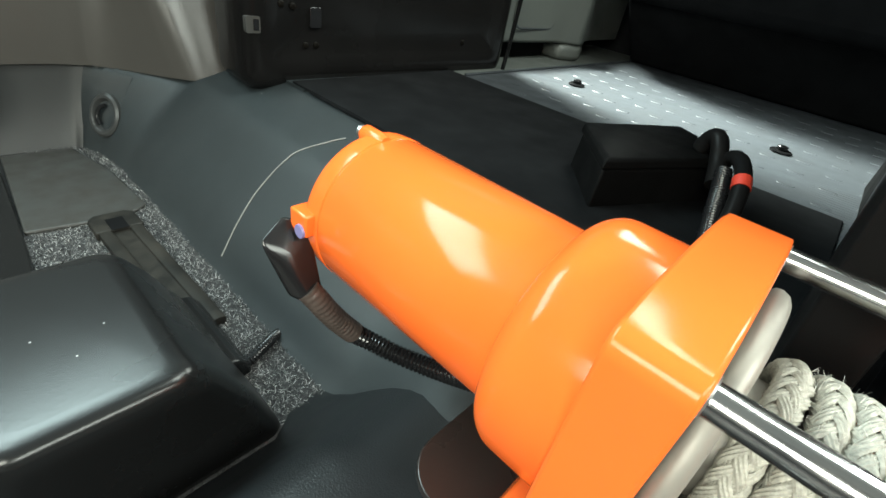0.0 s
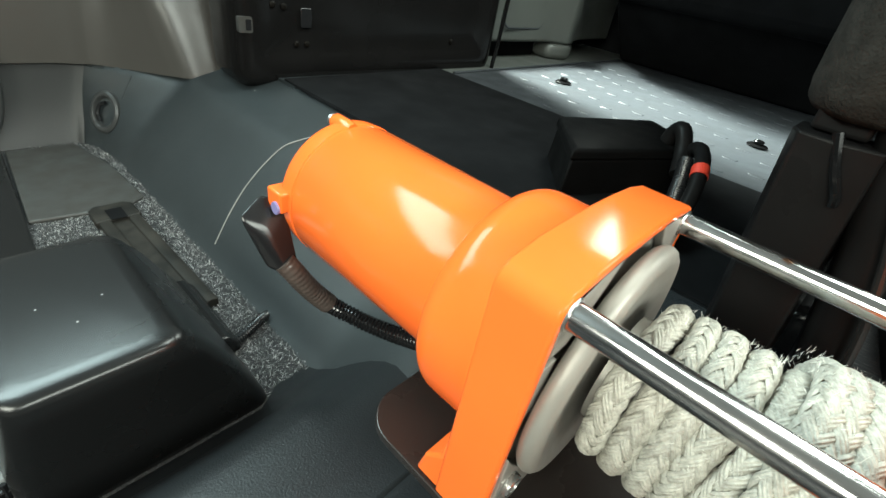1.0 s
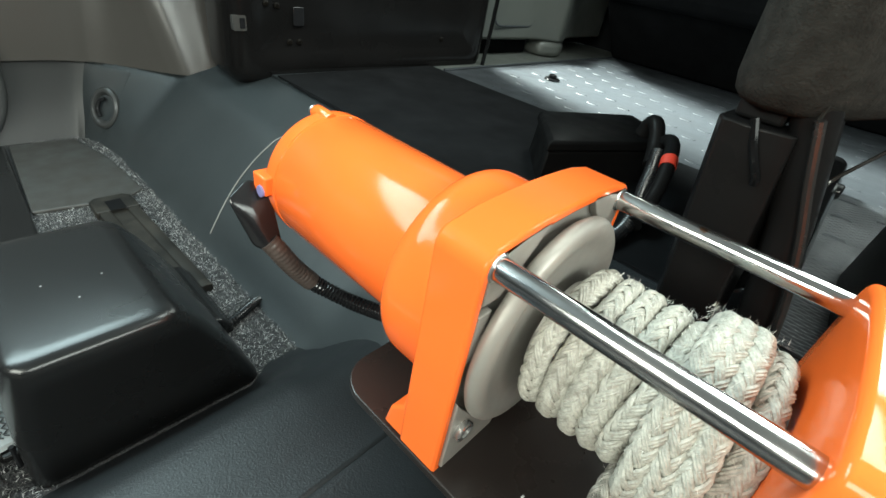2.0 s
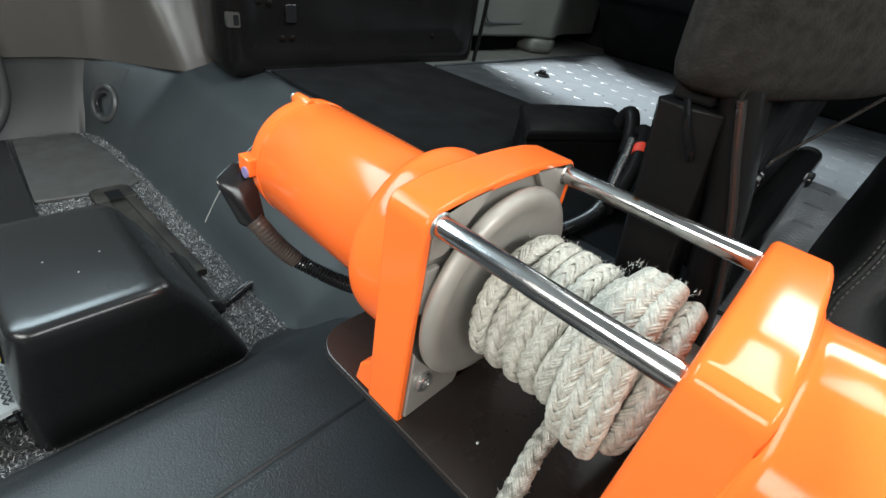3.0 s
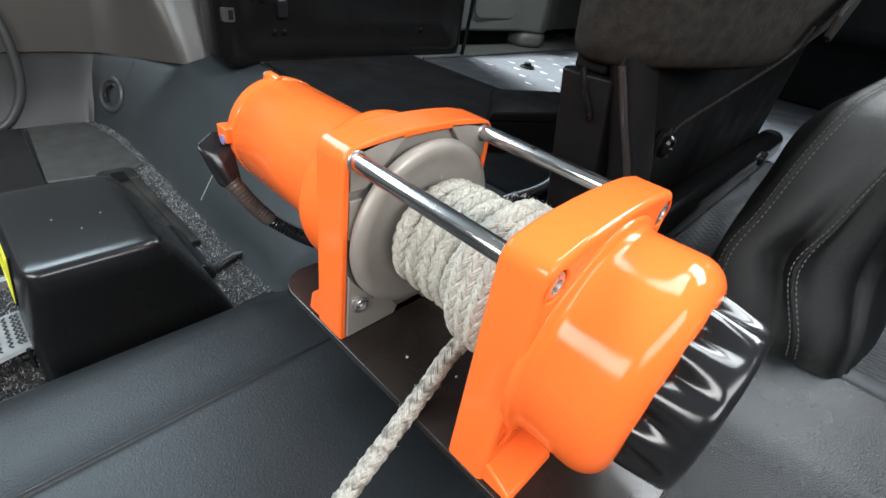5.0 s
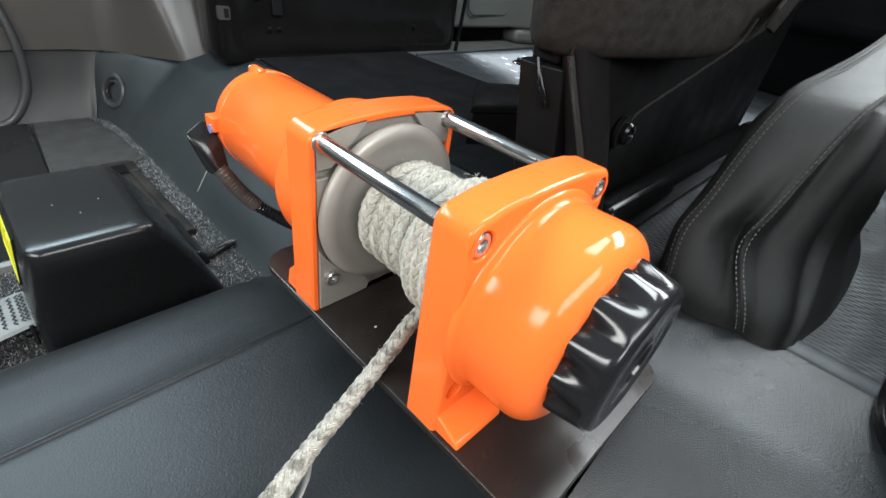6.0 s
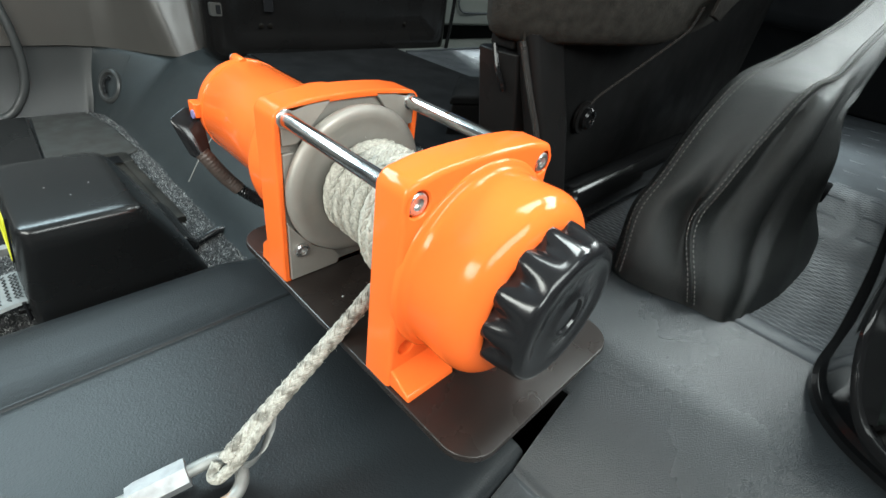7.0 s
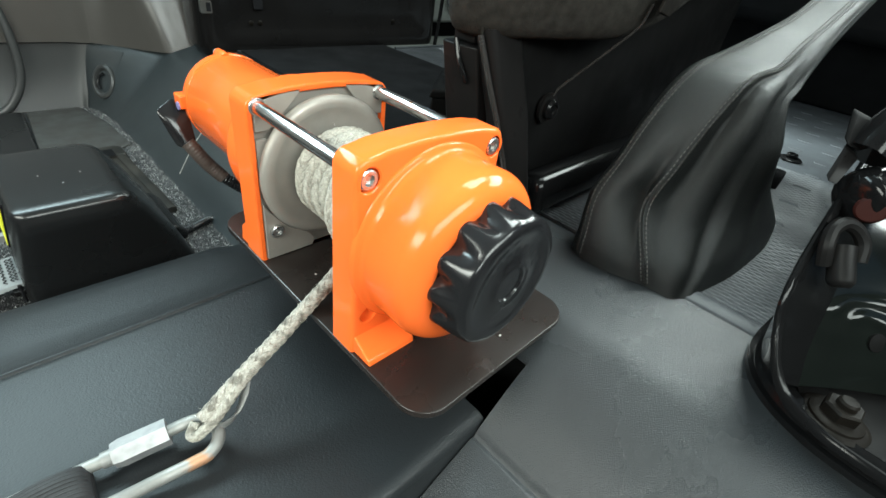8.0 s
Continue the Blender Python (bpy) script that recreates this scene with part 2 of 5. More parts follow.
def loft(rings, closed=True, caps=True):
    """Skin through rings of equal count."""
    bm = bmesh.new()
    vs = [[bm.verts.new(p) for p in r] for r in rings]
    n = len(rings[0])
    for a, b in zip(vs, vs[1:]):
        for i in range(n if closed else n - 1):
            bm.faces.new((a[i], a[(i + 1) % n], b[(i + 1) % n], b[i]))
    if caps and closed:
        bm.faces.new(vs[0][::-1])
        bm.faces.new(vs[-1])
    return bm


def prism(outline, axis, a, b):
    """A 2D outline drawn out along an axis from a to b."""
    def put(u, v, w):
        return {"x": (w, u, v), "y": (u, w, v), "z": (u, v, w)}[axis]
    return loft([[put(u, v, w) for u, v in outline] for w in (a, b)])


def box(x0, x1, y0, y1, z0, z1):
    return prism([(x0, y0), (x1, y0), (x1, y1), (x0, y1)], "z", z0, z1)


def rounded(x0, x1, y0, y1, r, k=5):
    """Outline of a rectangle with round corners."""
    out = []
    for cx, cy, a in ((x1 - r, y1 - r, 0), (x0 + r, y1 - r, 90), (x0 + r, y0 + r, 180), (x1 - r, y0 + r, 270)):
        for i in range(k + 1):
            w = radians(a + 90 * i / k)
            out.append((cx + r * math.cos(w), cy + r * math.sin(w)))
    return out


def lathe(profile, centre, axis="y", n=64, ripple=None):
    """Turns (radius, place along the axis) round an axis through centre."""
    rings = []
    for r, s in profile:
        ring = []
        for i in range(n):
            w = 2 * math.pi * i / n
            q = r * (ripple(w, s) if ripple else 1)
            c, d = q * math.cos(w), q * math.sin(w)
            ring.append({"y": (centre[0] + c, s, centre[1] + d), "z": (centre[0] + c, centre[1] + d, s), "x": (s, centre[0] + c, centre[1] + d)}[axis])
        rings.append(ring)
    return loft(rings)


def smooth_path(points, per=10):
    """Catmull-Rom through points."""
    p = [Vector(q) for q in points]
    p = [2 * p[0] - p[1]] + p + [2 * p[-1] - p[-2]]
    out = []
    for i in range(1, len(p) - 2):
        a, b, c, d = p[i - 1:i + 3]
        for j in range(per):
            t = j / per
            out.append(0.5 * ((2 * b) + (c - a) * t + (2 * a - 5 * b + 4 * c - d) * t * t + (3 * b - 3 * c + d - a) * t ** 3))
    out.append(p[-2])
    return out


def even(points, step):
    """The same line with points at even steps."""
    out, rest = [Vector(points[0])], step
    for a, b in zip(points, points[1:]):
        a, b = Vector(a), Vector(b)
        length = (b - a).length
        while rest <= length:
            out.append(a.lerp(b, rest / length))
            rest += step
        rest -= length
    return out


def frames_along(points):
    """Sideways and upward unit vectors along a line, without twist."""
    up, out = Vector((0.13, 0.21, 1)), []
    for i, p in enumerate(points):
        t = (points[min(i + 1, len(points) - 1)] - points[max(i - 1, 0)]).normalized()
        side = t.cross(up).normalized()
        up = side.cross(t).normalized()
        out.append((t, side, up))
    return out


def tube(points, radius, n=12, per=10, raw=False):
    pts = [Vector(p) for p in points] if raw else smooth_path(points, per)
    fr = frames_along(pts)
    rings = []
    for i, (p, (t, s, u)) in enumerate(zip(pts, fr)):
        r = radius(i / (len(pts) - 1)) if callable(radius) else radius
        rings.append([p + r * (math.cos(2 * math.pi * k / n) * s + math.sin(2 * math.pi * k / n) * u) for k in range(n)])
    return loft(rings)


def joined(*bms):
    """Several bmeshes of one part as one."""
    out = bmesh.new()
    for b in bms:
        me = bpy.data.meshes.new("tmp")
        b.to_mesh(me)
        b.free()
        out.from_mesh(me)
        bpy.data.meshes.remove(me)
    return out


def bolt_head(at, axis, r, h, socket=True):
    """A cap screw head with a hexagon socket, its face towards minus the axis (y) or plus (z)."""
    prof = [(r * 0.96, 0), (r, h * 0.15), (r, h * 0.8), (r * 0.86, h)]
    if socket:
        prof += [(r * 0.56, h), (r * 0.52, h * 0.35), (0.0001, h * 0.3)]
    else:
        prof += [(0.0001, h)]
    sgn = -1 if axis == "y" else 1
    if axis == "y":
        return lathe([(q, at[1] + sgn * s) for q, s in prof], (at[0], at[2]), "y", 18)
    return lathe([(q, at[2] + s) for q, s in prof], (at[0], at[1]), "z", 18)


def hexagon(at, direction, r, h):
    d = Vector(direction).normalized()
    s = d.cross(Vector((0.3, 0.2, 0.9))).normalized()
    u = d.cross(s)
    a = Vector(at)
    def ring(w, q):
        return [a + d * w + q * (math.cos(math.pi / 3 * k) * s + math.sin(math.pi / 3 * k) * u) for k in range(6)]
    return loft([ring(0, r), ring(h * 0.85, r), ring(h, r * 0.88)])


# ---- floor of the vehicle ----
def soft_interp(x, xs, zs, w=0.010):
    return sum(float(np.interp(x + d * w, xs, zs)) for d in (-1, -0.5, 0, 0.5, 1)) / 5


def floor_height(x, y):
    """The vinyl rise from the lower level (small x) to the raised floor."""
    front = soft_interp(x, [-0.5, -0.10, 0.012, 0.036, 0.062, 0.093, 0.108, 0.165], [0.1830, 0.1870, 0.2435, 0.2670, 0.2855, 0.3037, 0.3068, 0.317], 0.007)
    front -= 0.0032 * math.exp(-((x - 0.0095) / 0.0026) ** 2)
    back = soft_interp(x, [-0.02, 0.004, 0.033, 0.103, 0.15, 0.19], [0.165, 0.178, 0.216, 0.289, 0.304, 0.317])
    if y > 0.69:
        # near the pillar the wall grows steep and turns into the trim
        xb = float(np.interp(y, [0.69, 0.775, 0.825, 0.851, 0.870], [0.004, 0.003, -0.004, -0.016, -0.020]))
        xt = float(np.interp(y, [0.69, 0.770, 0.828, 0.868, 0.880], [0.103, 0.103, 0.050, 0.012, 0.006]))
        xq = 0.004 + (x - xb) / (xt - xb) * 0.099 if x < xt else 0.103 + (x - xt) * 0.075 / (0.178 - xt)
        return soft_interp(xq, [-0.02, 0.004, 0.033, 0.103, 0.15, 0.19], [0.165, 0.178, 0.216, 0.289, 0.304, 0.317])
    k = min(1, max(0, (y - 0.19) / 0.12))
    k = k * k * (3 - 2 * k)
    return front * (1 - k) + back * k


def height_sheet(xs, ys, f, thick=0.004):
    """A sheet over a grid, with a turned-down rim."""
    bm = bmesh.new()
    top = [[bm.verts.new((x, y, f(x, y))) for y in ys] for x in xs]
    low = [[bm.verts.new((x, y, f(x, y) - thick)) for y in ys] for x in xs]
    for i in range(len(xs) - 1):
        for j in range(len(ys) - 1):
            bm.faces.new((top[i][j], top[i + 1][j], top[i + 1][j + 1], top[i][j + 1]))
            bm.faces.new((low[i][j], low[i][j + 1], low[i + 1][j + 1], low[i + 1][j]))
    for j in range(len(ys) - 1):
        for i in (0, len(xs) - 1):
            bm.faces.new((top[i][j], top[i][j + 1], low[i][j + 1], low[i][j]))
    for i in range(len(xs) - 1):
        for j in (0, len(ys) - 1):
            bm.faces.new((top[i][j], top[i + 1][j], low[i + 1][j], low[i][j]))
    return bm


def span(a, b, n):
    return [a + (b - a) * i / n for i in range(n + 1)]


rise = height_sheet(span(-1.2, -0.05, 4) + span(-0.04, 0.178, 200), [-1.1, -0.6] + span(-0.4, -0.058, 16) + span(-0.05, 0.15, 8), floor_height)
bmesh.ops.delete(rise, geom=[f for f in rise.faces if f.calc_center_median().x < 0.056 and f.calc_center_median().y > -0.058], context="FACES")
structure("floor_rise_front", rise, FLOORVINYL, "grained black vinyl floor sloping up to the raised floor", "floor")
structure("floor_rise_side", height_sheet(span(-0.022, 0.1825, 72), span(0.15, 0.868, 72), floor_height), WALLVINYL,
          "black vinyl side wall sloping up from the carpet", "floor")
# black sheet laid where the floor is only in shade
structure("floor_shade_sheet", height_sheet([0.1795, 0.478], [0.066, 0.64], lambda x, y: 0.3195, 0.003), MATTBLACK, "matt black sheet for the shade on the floor", "floor", 0.001)
structure("floor_deck", height_sheet([0.1785, 0.49], [0.612, 0.9], lambda x, y: 0.3165, 0.004), WALLVINYL, "black vinyl floor under the folded seat", "floor")
structure("floor_seam_back", tube([(0.179, -0.05, 0.3170), (0.179, 0.2, 0.3170), (0.179, 0.60, 0.3170)], 0.0010, 8, 4), MATTBLACK, "thin black welted joint in the floor", "floor")
structure("floor_seam_front", loft([[(0.181 + 0.0105 * math.cos(a), y, 0.3158 + 0.0042 * math.sin(a)) for a in [2 * math.pi * k / 16 for k in range(16)]] for y in (-1.1, -0.4, -0.058)]), RUBBER,
          "raised rubber joint strip along the mat edge", "floor")
structure("trim_wrap", height_sheet(span(-0.021, 0.052, 40), span(0.820, 0.8675, 16), lambda x, y: min(floor_height(x, y) + 0.0009, 0.2835)), WALLVINYL, "black vinyl trim turned round the wall corner", "trim")

# the vinyl ledge that carries the winch plate, with a welted seam
def ledge_outline(square=True):
    pts = [(-0.057, 0.17), (-0.057, 0.2435), (-0.0555, 0.2485), (-0.051, 0.2505)]
    pts += [(y, 0.2505) for y in span(-0.04, 0.155, 10)]
    pts += [(0.1585, 0.2503), (0.1598, 0.2497), (0.1606, 0.2507), (0.1617, 0.2513), (0.1630, 0.2511), (0.1648, 0.2505)]
    slope = [(0.185, 0.2500), (0.200, 0.2492), (0.213, 0.2472), (0.226, 0.2440), (0.238, 0.2375), (0.252, 0.2270), (0.268, 0.2120), (0.284, 0.1960), (0.300, 0.1845), (0.312, 0.1805), (0.312, 0.17)]
    steep = [(0.185, 0.2500), (0.200, 0.2494), (0.213, 0.2487), (0.226, 0.2478), (0.236, 0.2445), (0.2445, 0.2385), (0.2540, 0.2290), (0.2640, 0.2150), (0.2760, 0.1980), (0.2955, 0.1815), (0.2955, 0.17)]
    pts += steep if square else slope
    return pts


mixed = [[(x, *(Vector(a).lerp(Vector(b), k))) for a, b in zip(ledge_outline(True), ledge_outline(False))] for x, k in ((-0.045, 0.0), (-0.036, 0.35), (-0.026, 0.8), (-0.016, 1.0), (0.0, 1.0), (0.0195, 1.0))]
structure("ledge", loft([[(x, y, z) for y, z in ledge_outline()] for x in [-1.2, -0.6] + span(-0.4, -0.05, 8)] + mixed), VINYL,
          "grained black vinyl ledge with a welted seam under the winch plate", "ledge", angle=50)
structure("ledge_end", loft([[(x, y, z) for y, z in ledge_outline(False) if y > 0.15] for x in (0.0195, 0.05)]), VINYL,
          "grained black vinyl end of the ledge", "ledge", angle=50)
structure("floor_pan", box(-1.2, 1.5, -1.1, 1.3, 0.12, 0.165), DARK, "dark steel floor pan under the trim", "floor")
structure("carpet", box(-1.2, 0.012, 0.2965, 0.90, 0.165, 0.180), CARPET, "charcoal flecked carpet in the lower footwell", "carpet")


# carpet pile: short bent fibres
def fibres(n, zone, z, length, seed):
    rnd = random.Random(seed)
    bm_v, bm_f = [], []
    while n:
        x, y = zone(rnd)
        n -= 1
        a, tilt, w = rnd.uniform(0, 2 * math.pi), rnd.uniform(0.3, 1.4), rnd.uniform(0.0002, 0.00042)
        L = length * rnd.uniform(0.6, 1.5)
        d = Vector((math.cos(a) * math.sin(tilt), math.sin(a) * math.sin(tilt), math.cos(tilt)))
        s = Vector((-math.sin(a), math.cos(a), 0)) * w
        p0 = Vector((x, y, z))
        p1 = p0 + d * L * 0.5
        b = rnd.uniform(-0.9, 0.9)
        p2 = p1 + Vector((d.x + b * -math.sin(a), d.y + b * math.cos(a), d.z * 0.2)) * L * 0.5
        k = len(bm_v)
        bm_v += [p0 - s, p0 + s, p1 + s, p1 - s, p2]
        bm_f += [(k, k + 1, k + 2, k + 3), (k + 3, k + 2, k + 4)]
    me = bpy.data.meshes.new("fibres")
    me.from_pydata(bm_v, [], bm_f)
    return me


def fibre_object(name, me, material, label, category):
    me.materials.append(material)
    return tagged(new(name, me), label, category, "", "stuff")


def strip_zone(r):
    return (r.uniform(-0.075, 0.010), r.uniform(0.305, 0.87))


def left_zone(r):
    return (r.uniform(-0.40, -0.165), r.uniform(0.298, 0.46))


def back_zone(r):
    return (r.uniform(-0.125, -0.03), r.uniform(0.54, 0.67))


fibre_object("carpet_pile", fibres(42000, strip_zone, 0.179, 0.0055, 3), PILE, "loose charcoal and white carpet fibres", "carpet")
fibre_object("carpet_pile", fibres(26000, left_zone, 0.179, 0.0055, 4), PILE, "loose charcoal and white carpet fibres beside the box", "carpet")
fibre_object("carpet_pile", fibres(10000, back_zone, 0.179, 0.0055, 5), PILE, "loose charcoal and white carpet fibres by the pad", "carpet")

# ribbed rubber mat of the raised floor, with moulded studs
def mat_height(x, y):
    fade = (1.0 if x < 0.61 else 0.0) * min(1.0, max(0.0, (0.12 - y) / 0.06))
    bead = 0.68 + 0.32 * math.sin(2 * math.pi * y / 0.0105 + math.pi * round(x / 0.0048 - 0.25))
    return 0.317 + fade * 0.0011 * bead * math.sin(2 * math.pi * (x + 0.0006 * math.sin(y * 300 + 2 * math.sin(x * 30))) / 0.0048)


mat = structure("floor_mat", height_sheet(span(0.183, 0.6198, 728) + [1.3], [-1.1, -0.5] + span(-0.26, 0.03, 116) + [0.1] + span(0.12, 0.612, 6), mat_height), RUBBER,
                "dark ribbed rubber floor mat with moulded studs", "mat", angle=80)
studs = bmesh.new()
for i in range(-2, 12):
    for j in range(-12, 8):
        for h in (0, 1):
            cx, cy = 0.283 + 0.075 * (i + 0.5 * h), 0.425 + 0.084 * (j + 0.5 * h)
            if not (0.335 < cx < 1.1 and -0.6 < cy < 0.59) or (cx < 0.48 and cy > 0.08):
                continue
            lo = [studs.verts.new((cx + u, cy + v, 0.3165)) for u, v in rounded(-0.0060, 0.0060, -0.0110, 0.0110, 0.004, 2)]
            hi = [studs.verts.new((cx + u, cy + v, 0.3178)) for u, v in rounded(-0.0044, 0.0044, -0.0094, 0.0094, 0.0030, 2)]
            for k in range(12):
                studs.faces.new((lo[k], lo[(k + 1) % 12], hi[(k + 1) % 12], hi[k]))
            studs.faces.new(hi)
tagged(part("studs", studs, RUBBER, mat, "raised oblong rubber studs"), kind="stuff")
for bx, by in ((0.689, 0.509), (0.706, 0.164), (0.66, -0.085)):
    fb = thing("floor_bolt", "dark steel floor bolt with a wide washer in the mat", "bolt", (bx, by, 0.317), "floor bolts")
    part("washer", lathe([(0.0001, 0.3175), (0.015, 0.3175), (0.0155, 0.3195), (0.013, 0.3212), (0.0001, 0.3212)], (bx, by), "z", 28), FRAMEBLACK, fb)
    part("head", bolt_head((bx, by, 0.3212), "z", 0.0075, 0.006), FRAMEBLACK, fb)
structure("door_sill", box(0.486, 1.3, 0.614, 0.80, 0.165, 0.3165), PALETRIM, "worn pale grey door sill strip", "sill", 0.004)
structure("sill_edge", tube([(0.487, 0.613, 0.3185), (0.7, 0.613, 0.3185), (1.29, 0.613, 0.3185)], 0.0025, 8, 3), RUBBER, "dark rubber edge of the floor mat", "sill")

# ---- side trim of the cabin ----
low_a = smooth_path([(-0.60, 0.865, 0.176), (-0.30, 0.865, 0.176), (-0.06, 0.862, 0.176), (-0.018, 0.851, 0.176), (-0.004, 0.825, 0.176), (0.003, 0.775, 0.176), (0.005, 0.69, 0.174)], 8)
low_b = smooth_path([(-0.60, 0.885, 0.285), (-0.30, 0.885, 0.285), (-0.055, 0.880, 0.285), (0.012, 0.868, 0.284), (0.050, 0.828, 0.286), (0.105, 0.770, 0.292), (0.165, 0.715, 0.308)], 8)


def skin(a, b, n, bow, material, name, label, thick=0.012):
    """A panel between two lines, bowed in (minus) or out."""
    rings = []
    for k in range(n + 1):
        t = k / n
        row = []
        for p, q in zip(a, b):
            m = p.lerp(q, t)
            m.y += bow * math.sin(math.pi * t)
            row.append(m)
        rings.append(row)
    back = [[p + Vector((0.0, thick, 0)) for p in row] for row in rings]
    bm = bmesh.new()
    va = [[bm.verts.new(p) for p in row] for row in rings]
    vb = [[bm.verts.new(p) for p in row] for row in back]
    m = len(a)
    for i in range(n):
        for j in range(m - 1):
            bm.faces.new((va[i][j], va[i][j + 1], va[i + 1][j + 1], va[i + 1][j]))
            bm.faces.new((vb[i][j], vb[i + 1][j], vb[i + 1][j + 1], vb[i][j + 1]))
    for j in range(m - 1):
        for i in (0, n):
            bm.faces.new((va[i][j], va[i][j + 1], vb[i][j + 1], vb[i][j]))
    for i in range(n):
        for j in (0, m - 1):
            bm.faces.new((va[i][j], va[i + 1][j], vb[i + 1][j], vb[i][j]))
    return structure(name, bm, material, label, "trim", angle=60)


# one piece with the side wall; the lighter grey carries its light
skin(low_a[:25], low_b[:25], 10, 0.004, LITTRIM, "trim_lower", "grey moulded lower side trim panel")
pillar_low = [(-0.60, 0.878, 0.2875), (-0.30, 0.878, 0.2875), (-0.055, 0.872, 0.2875), (0.005, 0.862, 0.2868), (0.0204, 0.856, 0.2870), (0.044, 0.836, 0.2865), (0.0790, 0.792, 0.2880), (0.0930, 0.7735, 0.2890), (0.108, 0.7590, 0.2898), (0.132, 0.7525, 0.2903), (0.156, 0.7490, 0.2905), (0.161, 0.755, 0.2905), (0.163, 0.79, 0.2905)]
pillar_mid = [(-0.60, 0.888, 0.376), (-0.30, 0.888, 0.376), (-0.055, 0.882, 0.376), (0.012, 0.872, 0.376), (0.0384, 0.864, 0.376), (0.0560, 0.852, 0.376), (0.0620, 0.832, 0.376), (0.0730, 0.8140, 0.376), (0.090, 0.8020, 0.376), (0.118, 0.7955, 0.376), (0.156, 0.7900, 0.376), (0.161, 0.796, 0.376), (0.163, 0.82, 0.376)]
up_a = smooth_path(pillar_low, 8)
up_b = [a + (b - a) * ((0.75 - a.z) / (b.z - a.z)) * 0.62 + Vector((0, 0, (0.75 - a.z) * 0.38)) for a, b in zip(up_a, smooth_path(pillar_mid, 8))]
skin(up_a, up_b, 14, 0.0, TRIM, "trim_pillar", "grey moulded pillar trim with a rounded fold")

CUP = Vector((0.0135, 0.8315, 0.2300))
cup = thing("trim_cup", "recessed round hook cup in the dark side trim", "cup", CUP)
n_c = Vector((-0.78, -0.50, 0.38)).normalized()
s_c = n_c.cross(Vector((0, 0, 1))).normalized()
u_c = s_c.cross(n_c)


def disc_rings(centre, spec, stretch=1.35, n=28):
    return [[Vector(centre) + n_c * h + r * (math.cos(2 * math.pi * k / n) * s_c + stretch * math.sin(2 * math.pi * k / n) * u_c) for k in range(n)] for r, h in spec]


part("rim", loft(disc_rings(CUP, [(0.0225, -0.006), (0.0215, 0.0020), (0.0190, 0.0042), (0.0165, 0.0040), (0.0150, 0.0022), (0.0130, -0.0040), (0.0001, -0.0050)])), LITTRIM, cup)
part("hook", tube([CUP + n_c * 0.0035 + s_c * a + u_c * b for a, b in ((-0.002, 0.013), (0.006, 0.008), (0.008, -0.004), (0.003, -0.013))], 0.0026, 8), KNOB, cup)

seal = tube([(-0.215, 0.86, 0.176), (-0.138, 0.862, 0.182), (-0.108, 0.862, 0.205), (-0.090, 0.864, 0.245), (-0.086, 0.868, 0.30), (-0.092, 0.876, 0.36), (-0.102, 0.89, 0.45), (-0.12, 0.91, 0.62)], 0.0062, 12)
# grey in place of black, to paint the window's highlight on the rubber
structure("door_seal", seal, LITTRIM, "black rubber door seal, greyed for its highlight", "seal")

# ---- cabin shell that closes the place ----
structure("wall_left_pillar", box(0.03, 0.16, 0.95, 0.99, 0.96, 1.45), HEADLINER, "grey lined pillar beside the side window", "wall")
structure("wall_left_header", box(-1.2, 0.03, 0.95, 0.99, 1.41, 1.45), HEADLINER, "grey lined header over the side window", "wall")
structure("wall_left", box(-1.2, 0.16, 0.95, 0.99, 0.165, 0.96), HEADLINER, "grey lined side wall of the vehicle", "wall")
structure("wall_left_front", box(0.16, 1.5, 1.30, 1.34, 0.165, 0.60), HEADLINER, "grey door below the window", "wall")
# rear walls added out of view to hold back sky light round the opening
structure("wall_rear_low", box(-1.24, -1.20, -1.1, 0.95, 0.165, 0.79), DARK, "dark unseen lower rear wall", "wall")
structure("wall_rear_high", box(-1.24, -1.20, -1.1, 0.95, 1.13, 1.46), DARK, "dark unseen upper rear wall", "wall")
structure("wall_rear_left", box(-1.24, -1.20, 0.32, 0.95, 0.79, 1.13), DARK, "dark unseen rear wall beside the opening", "wall")
structure("wall_rear_right", box(-1.24, -1.20, -1.1, -0.56, 0.79, 1.13), DARK, "dark unseen rear wall beside the opening", "wall")
structure("wall_right", box(-1.2, 1.5, -1.14, -1.10, 0.165, 0.95), DARK, "dark side wall of the vehicle", "wall")
structure("wall_front", box(1.30, 1.34, -1.1, 1.3, 0.165, 0.95), MATTBLACK, "dark bulkhead under the dashboard", "wall")
structure("roof_rear", box(-1.2, 0.33, -1.14, 1.34, 1.46, 1.50), HEADLINER, "grey roof lining", "roof")
structure("roof_front", box(0.91, 1.5, -1.14, 1.34, 1.46, 1.50), HEADLINER, "grey roof lining over the dashboard", "roof")
# these two leave an assumed opening round the overhead fill lamp
structure("roof_left", box(0.33, 0.91, 0.31, 1.34, 1.46, 1.50), HEADLINER, "grey roof lining beside the added lamp opening", "roof")
structure("roof_right", box(0.33, 0.91, -1.14, -0.35, 1.46, 1.50), HEADLINER, "grey roof lining beside the added lamp opening", "roof")
# the overhanging upper lip is unseen, added to keep windscreen light off the mat
structure("dashboard", loft([[(x, y, z) for x, z in ((0.98, 0.46), (0.86, 0.67), (0.835, 0.74), (0.84, 0.80), (0.90, 0.85), (1.29, 0.85), (1.29, 0.46))] for y in (-1.0, 0.62)]), MATTBLACK, "dark dashboard with an unseen overhang that shades the mat", "dashboard", 0.03)
